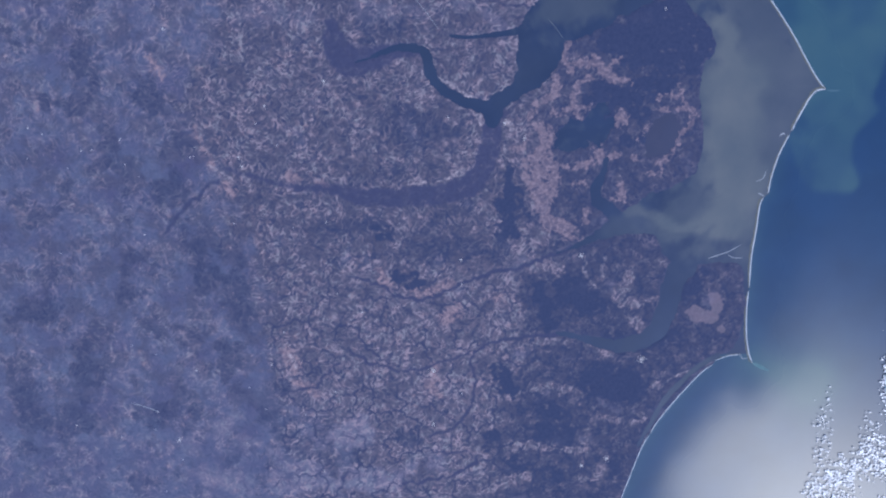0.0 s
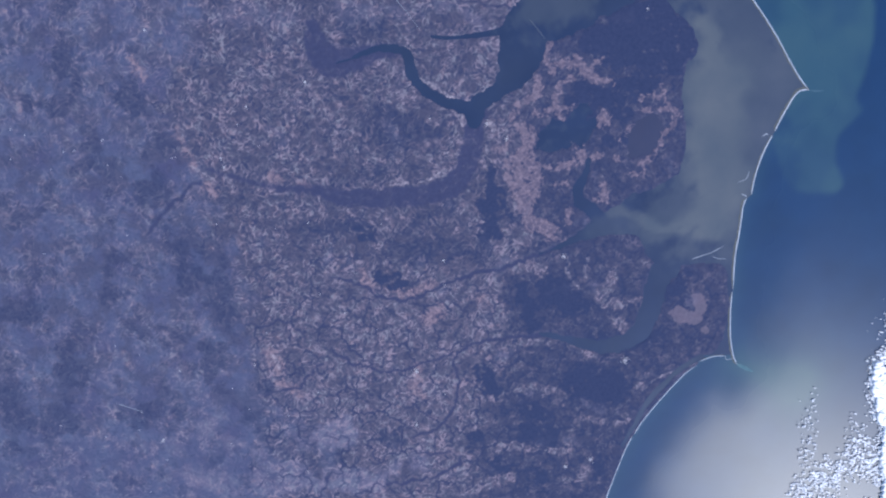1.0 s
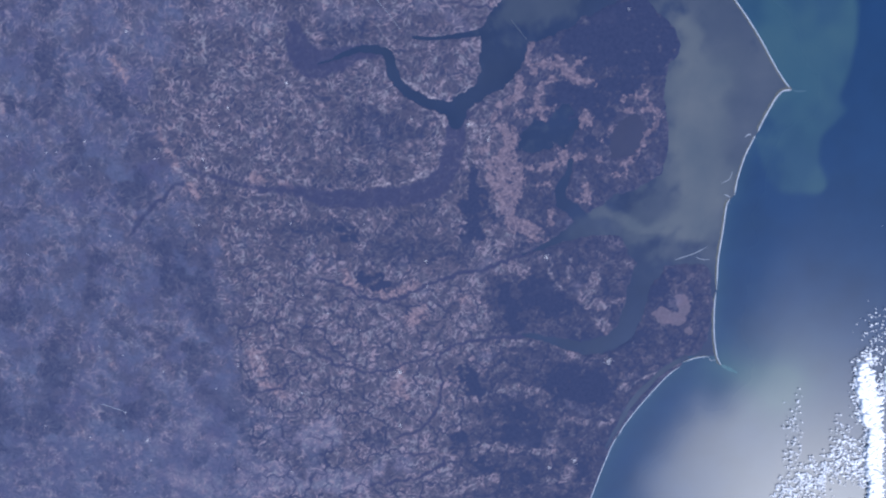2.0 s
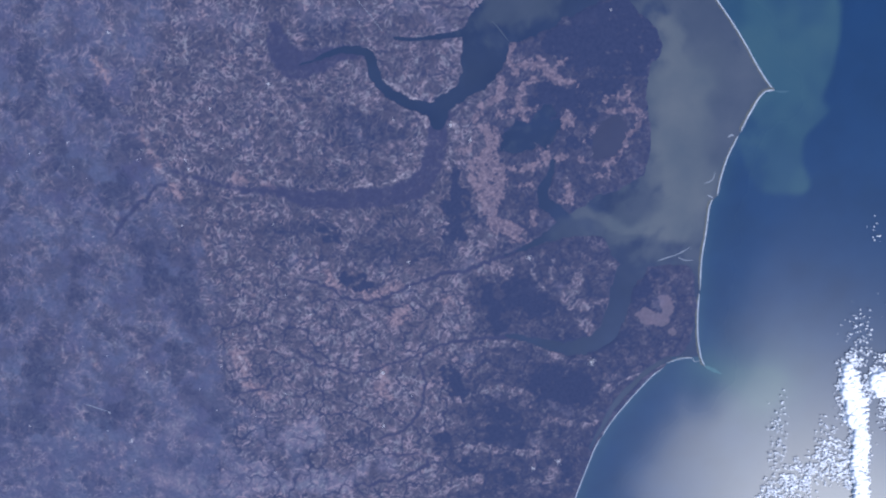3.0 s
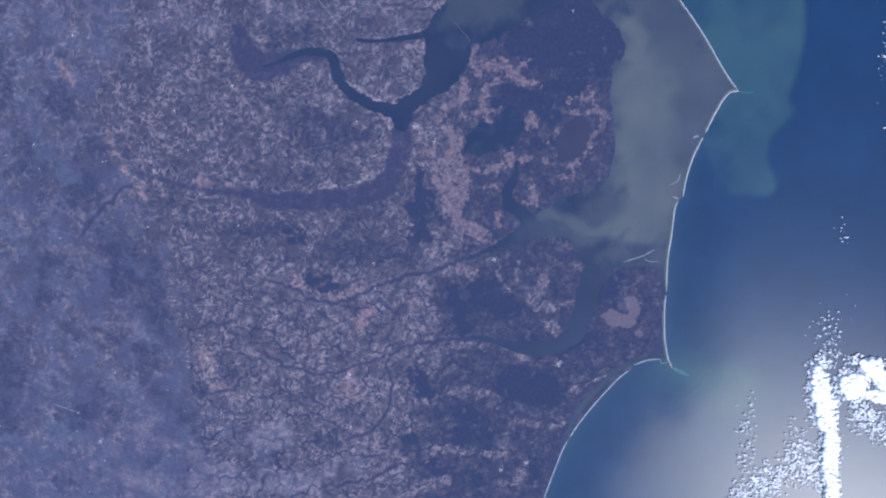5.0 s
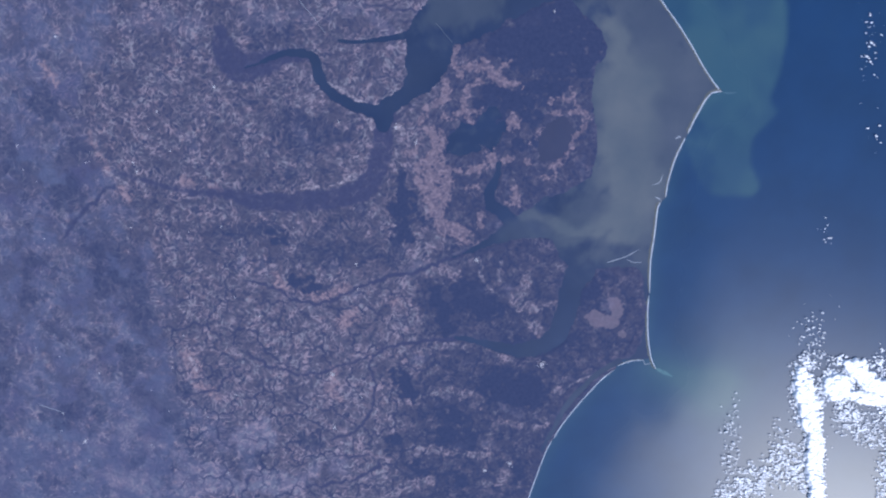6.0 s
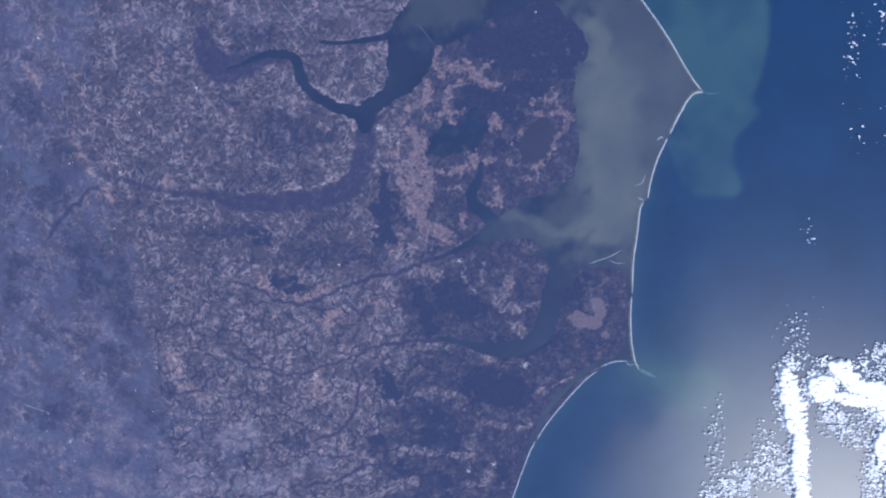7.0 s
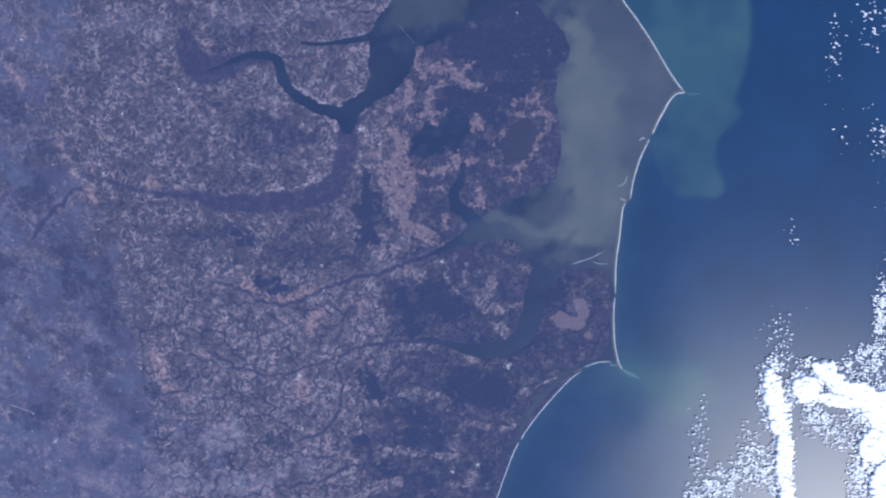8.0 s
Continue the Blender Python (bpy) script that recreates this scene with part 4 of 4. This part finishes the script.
# ---- the bridge over the estuary ----
def bridge(a, b):
    top = new("causeway_bridge")
    top.location = (a[0], a[1], float(sag(*a)))
    way = Vector((b[0] - a[0], b[1] - a[1], 0))
    turn = math.atan2(way.y, way.x)
    bm = bmesh.new()
    bmesh.ops.create_cube(bm, size=1.0, matrix=Matrix.Translation(way / 2 + Vector((0, 0, 0.12))) @ Matrix.Rotation(turn, 4, "Z") @ Matrix.Diagonal((way.length, 0.07, 0.02, 1)))
    part("deck", bm, CONCRETE, top, "pale concrete deck", local=True)
    for k in range(1, 24):
        bm = bmesh.new()
        bmesh.ops.create_cube(bm, size=1.0, matrix=Matrix.Translation(way * (k / 24) + Vector((0, 0, 0.03))) @ Matrix.Rotation(turn, 4, "Z") @ Matrix.Diagonal((0.04, 0.10, 0.16, 1)))
        part("pier", bm, CONCRETE, top, local=True)
    tagged(top, "long thin pale causeway bridge across the estuary", "bridge")


bridge((18.3, 111.3), (24.0, 104.3))


# ---- roads ----
def road(points, width, label, seed):
    line = spline(points, 6)
    bm = ribbon(line, -width / 2, width / 2, 0.012, seed)
    for v in bm.verts:
        v.co.z += 0.2
    tagged(part("road", bm, SPIT), label, "road", kind="structure")


road([(-33.0, 122.5), (-30.3, 118.5), (-27.5, 115.2), (-24.8, 111.5), (-22.2, 107.8)], 0.13, "pale straight highway through fields", 31)
road([(-149.6, -35.6), (-146.2, -36.7), (-142.9, -38.0), (-138.9, -39.5)], 0.22, "pale cleared strip through dark woods", 32)


# ---- clouds ----
SPECKS = [
    (179.8, 101.6, 3.8, 13.3, 24), (192.1, 106.4, 6.8, 10.2, 26), (201.4, 109.2, 4.2, 8.1, 26), (200.8, 63.4, 5.4, 7.5, 24),
    (184.4, 64.9, 3.2, 4.7, 8), (168.6, 29.2, 2.7, 7.2, 9), (202.4, 43.8, 3.3, 9.9, 10), (205.9, 1.8, 3.6, 15.2, 40),
    (186.8, 76.5, 9.7, 2.5, 6), (165.8, -13.4, 6.8, 10.0, 48), (168.1, -24.2, 9.2, 3.6, 30), (135.3, -56.4, 4.0, 16.4, 50),
]
DENSE = [
    (161.4, -39.8, 3, 13.6, 4), (163.9, -26.5, 6, 3.9, 0), (168, -71.5, 7.1, 14.2, 0), (158.5, -69.9, 7.5, 10.8, 20), (147, -76.5, 9.9, 7.8, 25),
    (137.3, -81.3, 8.5, 6.3, 20), (177.6, -29.8, 7.4, 4.9, -15), (182.1, -44.2, 7, 3.5, -30), (185, -52.3, 7.9, 5.5, -30),
    (195.3, -58.7, 7.1, 6.1, -25), (198.7, -48.5, 6.1, 5, 0), (202.7, -80.5, 4.8, 11, 0), (200.1, -23.3, 7.8, 3.9, 10), (206.5, -15.9, 2.7, 16.7, 0),
    (204.1, -30.2, 6, 3.9, -20), (171.3, -38.9, 3.2, 7.4, 0), (142.6, -94.1, 14.3, 10.6, 0), (164.5, -100.2, 14.4, 10.7, 0),
]
EAST_DENSE = [
    (202.2, -21, 7.5, 3.3, -10), (206, -9.9, 2.8, 6.1, 0), (186, -50.6, 10.3, 4.7, -25), (201.9, -72.7, 5.2, 7.5, 0), (194.8, -28.7, 5.6, 2.8, -30),
    (205.7, -0.5, 3.3, 7.5, 0),
]
SOLID = [
    (164.0, -36.2, 3.5, 10.8, 8), (167.4, -47.4, 4.2, 12.0, 10), (171.0, -66.5, 3.3, 15.4, 3), (173.1, -84.6, 2.9, 10.5, 0),
    (178.1, -37.2, 5.6, 4.9, -20), (186.0, -28.4, 4.1, 3.4, -50), (191.1, -34.7, 7.9, 3.7, -42), (200.2, -39.4, 8.4, 5.9, -20),
    (210.6, -46.4, 8.0, 10.0, 0), (209.1, -61.4, 7.6, 9.7, -25), (215.1, -79.6, 8.1, 13.0, 0), (224.3, -55.5, 9.4, 30.3, 0),
    (186.1, -30.1, 9.4, 2.6, -38), (177.9, -34.7, 6.1, 4.5, 0), (190.6, -41, 10.3, 2.6, -12), (206.6, -45.6, 6.1, 5.2, -20), (197.8, -37.4, 8.0, 2.8, -30),
]
LOOSE = [
    (166.3, -14.6, 6.4, 10, 0, 1.3), (168, -23, 7.8, 3.4, 0, 2.4), (135, -55.2, 2.6, 15.6, -4, 2.4), (136, -67.9, 4.2, 8.5, -8, 3.5),
    (156.5, -60, 5, 12, 20, 3), (150, -76, 12, 8, 20, 2), (204.6, -50, 5.6, 15, 0, 3), (175.3, -64.1, 2.4, 7.7, 0, 1.2),
]
NORTH_LOOSE = [
    (179.8, 102, 3.4, 12, 0, 0.9), (192, 106, 7, 10, 0, 1.1), (203, 108, 5, 9, 0, 3.2), (182.2, 66.5, 3.3, 2.3, 0, 0.8),
    (169.4, 28.1, 2.3, 6.6, 0, 0.6), (199, 64.5, 2.8, 7, 0, 2.6), (184.4, 65, 3.4, 4.6, 0, 0.4), (168.6, 29.2, 2.4, 7, 0, 0.4),
    (206.5, 2, 3.6, 16, 0, 2.2), (203, 62, 4, 7, 0, 1.2),
]


def knobs(fine):
    """Eight knobbly balls as vertex arrays, with their common faces."""
    shapes = []
    for k in range(8):
        bm = bmesh.new()
        bmesh.ops.create_icosphere(bm, subdivisions=fine, radius=1.0)
        off = Vector((k * 7.3, k * 3.1, k * 5.7))
        shapes.append(np.array([v.co * (1 + 0.5 * noise.noise(v.co * 1.6 + off)) for v in bm.verts]))
        faces = np.array([[v.index for v in f.verts] for f in bm.faces])
        bm.free()
    return shapes, faces


KNOBS = {1: knobs(1), 2: knobs(2)}


def puffs(name, rnd, spots, fine=2, flat=0.5, smooth=True):
    """One mesh object of flattened knobbly puffs (x, y, z, radius, stretch, turn)."""
    shapes, faces = KNOBS[fine]
    verts, tris = [], []
    for n, (x, y, z, r, stretch, turn) in enumerate(spots):
        v = shapes[rnd.randrange(8)] * (r * stretch, r, r * flat)
        c, s = math.cos(turn), math.sin(turn)
        verts.append(np.column_stack([v[:, 0] * c - v[:, 1] * s + x, v[:, 0] * s + v[:, 1] * c + y, v[:, 2] + z]))
        tris.append(faces + n * len(v))
    me = bpy.data.meshes.new(name)
    me.from_pydata(np.concatenate(verts).tolist(), [], np.concatenate(tris).tolist())
    me.polygons.foreach_set("use_smooth", np.full(len(me.polygons), smooth))
    me.materials.append(CLOUD)
    return new(name, me)


def small_cloud(seed):
    rnd = random.Random(seed)
    spots = []
    for k in range(rnd.randint(2, 4)):
        spots.append((rnd.gauss(0, 0.35), rnd.gauss(0, 0.16), rnd.uniform(-0.05, 0.1), rnd.uniform(0.22, 0.45), rnd.uniform(1.0, 1.7), rnd.uniform(-0.4, 0.4)))
    return puffs("cloud", rnd, spots)


def build_clouds():
    rnd = random.Random(7)
    kinds = []
    for k in range(7):
        ob = small_cloud(300 + k)
        tagged(ob, "small bright white cumulus cloud over the sea", "cloud", "scattered clouds over the sea")
        kinds.append(ob)
    used = set()
    for x, y, rx, ry, count in SPECKS:
        for _ in range(int(count * 0.98)):
            px, py = x + rx * max(-2, min(2, rnd.gauss(0, 0.6))), y + ry * max(-1.6, min(1.6, rnd.gauss(0, 0.6)))
            size = 0.44 * rnd.uniform(0.4, 1.25) ** 1.6
            size *= 0.72 if y > 0 else 1.0
            kind = rnd.randrange(7)
            m = pose(px, py, float(sag(px, py)) + 0.8, 0, 0, rnd.gauss(-16, 14))
            if kind not in used:
                kinds[kind].matrix_basis = m
                kinds[kind].scale = (size, size, size)
                used.add(kind)
                continue
            ob = copy_thing(kinds[kind], m)
            ob.scale = (size, size * rnd.uniform(0.7, 1.1), size)
    for x, y, rx, ry, turn, thick in [(*row, 9.5) for row in DENSE + EAST_DENSE] + LOOSE + NORTH_LOOSE:
        c, s = math.cos(radians(turn)), math.sin(radians(turn))
        spots = []
        for _ in range(int(rx * ry * thick)):
            r, ang = math.sqrt(rnd.random()) * 1.2, rnd.uniform(0, math.tau)
            if rnd.random() < (r - 0.5) / 0.75:
                continue
            u, v = rx * r * math.cos(ang), ry * r * math.sin(ang)
            px, py = x + u * c - v * s, y + u * s + v * c
            if noise.noise((px * 0.45, py * 0.45, 5.0)) < -0.26 + 0.25 * (r > 0.85):
                continue
            spots.append((px, py, float(sag(px, py)) + 0.35, rnd.uniform(0.13, 0.34), rnd.uniform(1.5, 3.0), radians(rnd.gauss(-16, 14))))
        ob = puffs("cloud_field", rnd, spots, 1, 0.12)
        tagged(ob, "dense field of small white cloud puffs over the sea", "clouds", kind="stuff")
    for k, (x, y, rx, ry, turn) in enumerate(SOLID):
        c, s = math.cos(radians(turn)), math.sin(radians(turn))
        spots = []
        for _ in range(int(rx * ry * 5.5) + 10):
            r, ang = math.sqrt(rnd.random()) * 1.15, rnd.uniform(0, math.tau)
            if rnd.random() < (r - 0.7) / 0.5:
                continue
            u, v = rx * r * math.cos(ang), ry * r * math.sin(ang)
            px, py = x + u * c - v * s, y + u * s + v * c
            if r > 0.45 and noise.noise((px * 0.22, py * 0.5, 2.0)) < -0.25:
                continue
            spots.append((px, py, float(sag(px, py)) + 0.45 + 0.25 * max(0, 1 - r), rnd.uniform(0.3, 0.95), rnd.uniform(1.2, 2.4), radians(rnd.gauss(-18, 14))))
        for _ in range(int(rx * ry * 3.0) + 8):
            r, ang = math.sqrt(rnd.random()) * 0.8, rnd.uniform(0, math.tau)
            u, v = rx * r * math.cos(ang), ry * r * math.sin(ang)
            px, py = x + u * c - v * s, y + u * s + v * c
            spots.append((px, py, float(sag(px, py)) + 0.6, rnd.uniform(0.8, 1.5), rnd.uniform(1.1, 1.8), radians(rnd.gauss(-18, 14))))
        ob = puffs("cloud_bank", rnd, spots, 1, 0.13)
        tagged(ob, "thick bright white cloud bank over the sea", "cloud bank", "cloud banks over the sea")
        spots = []
        for _ in range(int((rx + ry) * 6)):
            r, ang = rnd.uniform(0.9, 1.3), rnd.uniform(0, math.tau)
            u, v = rx * r * math.cos(ang), ry * r * math.sin(ang)
            px, py = x + u * c - v * s, y + u * s + v * c
            spots.append((px, py, float(sag(px, py)) + 0.4, rnd.uniform(0.18, 0.5), rnd.uniform(1.3, 2.3), radians(rnd.gauss(-18, 14))))
        tagged(puffs("cloud_field", rnd, spots, 1, 0.14), "loose white cloud puffs fringing a thick bank", "clouds", kind="stuff")


build_clouds()
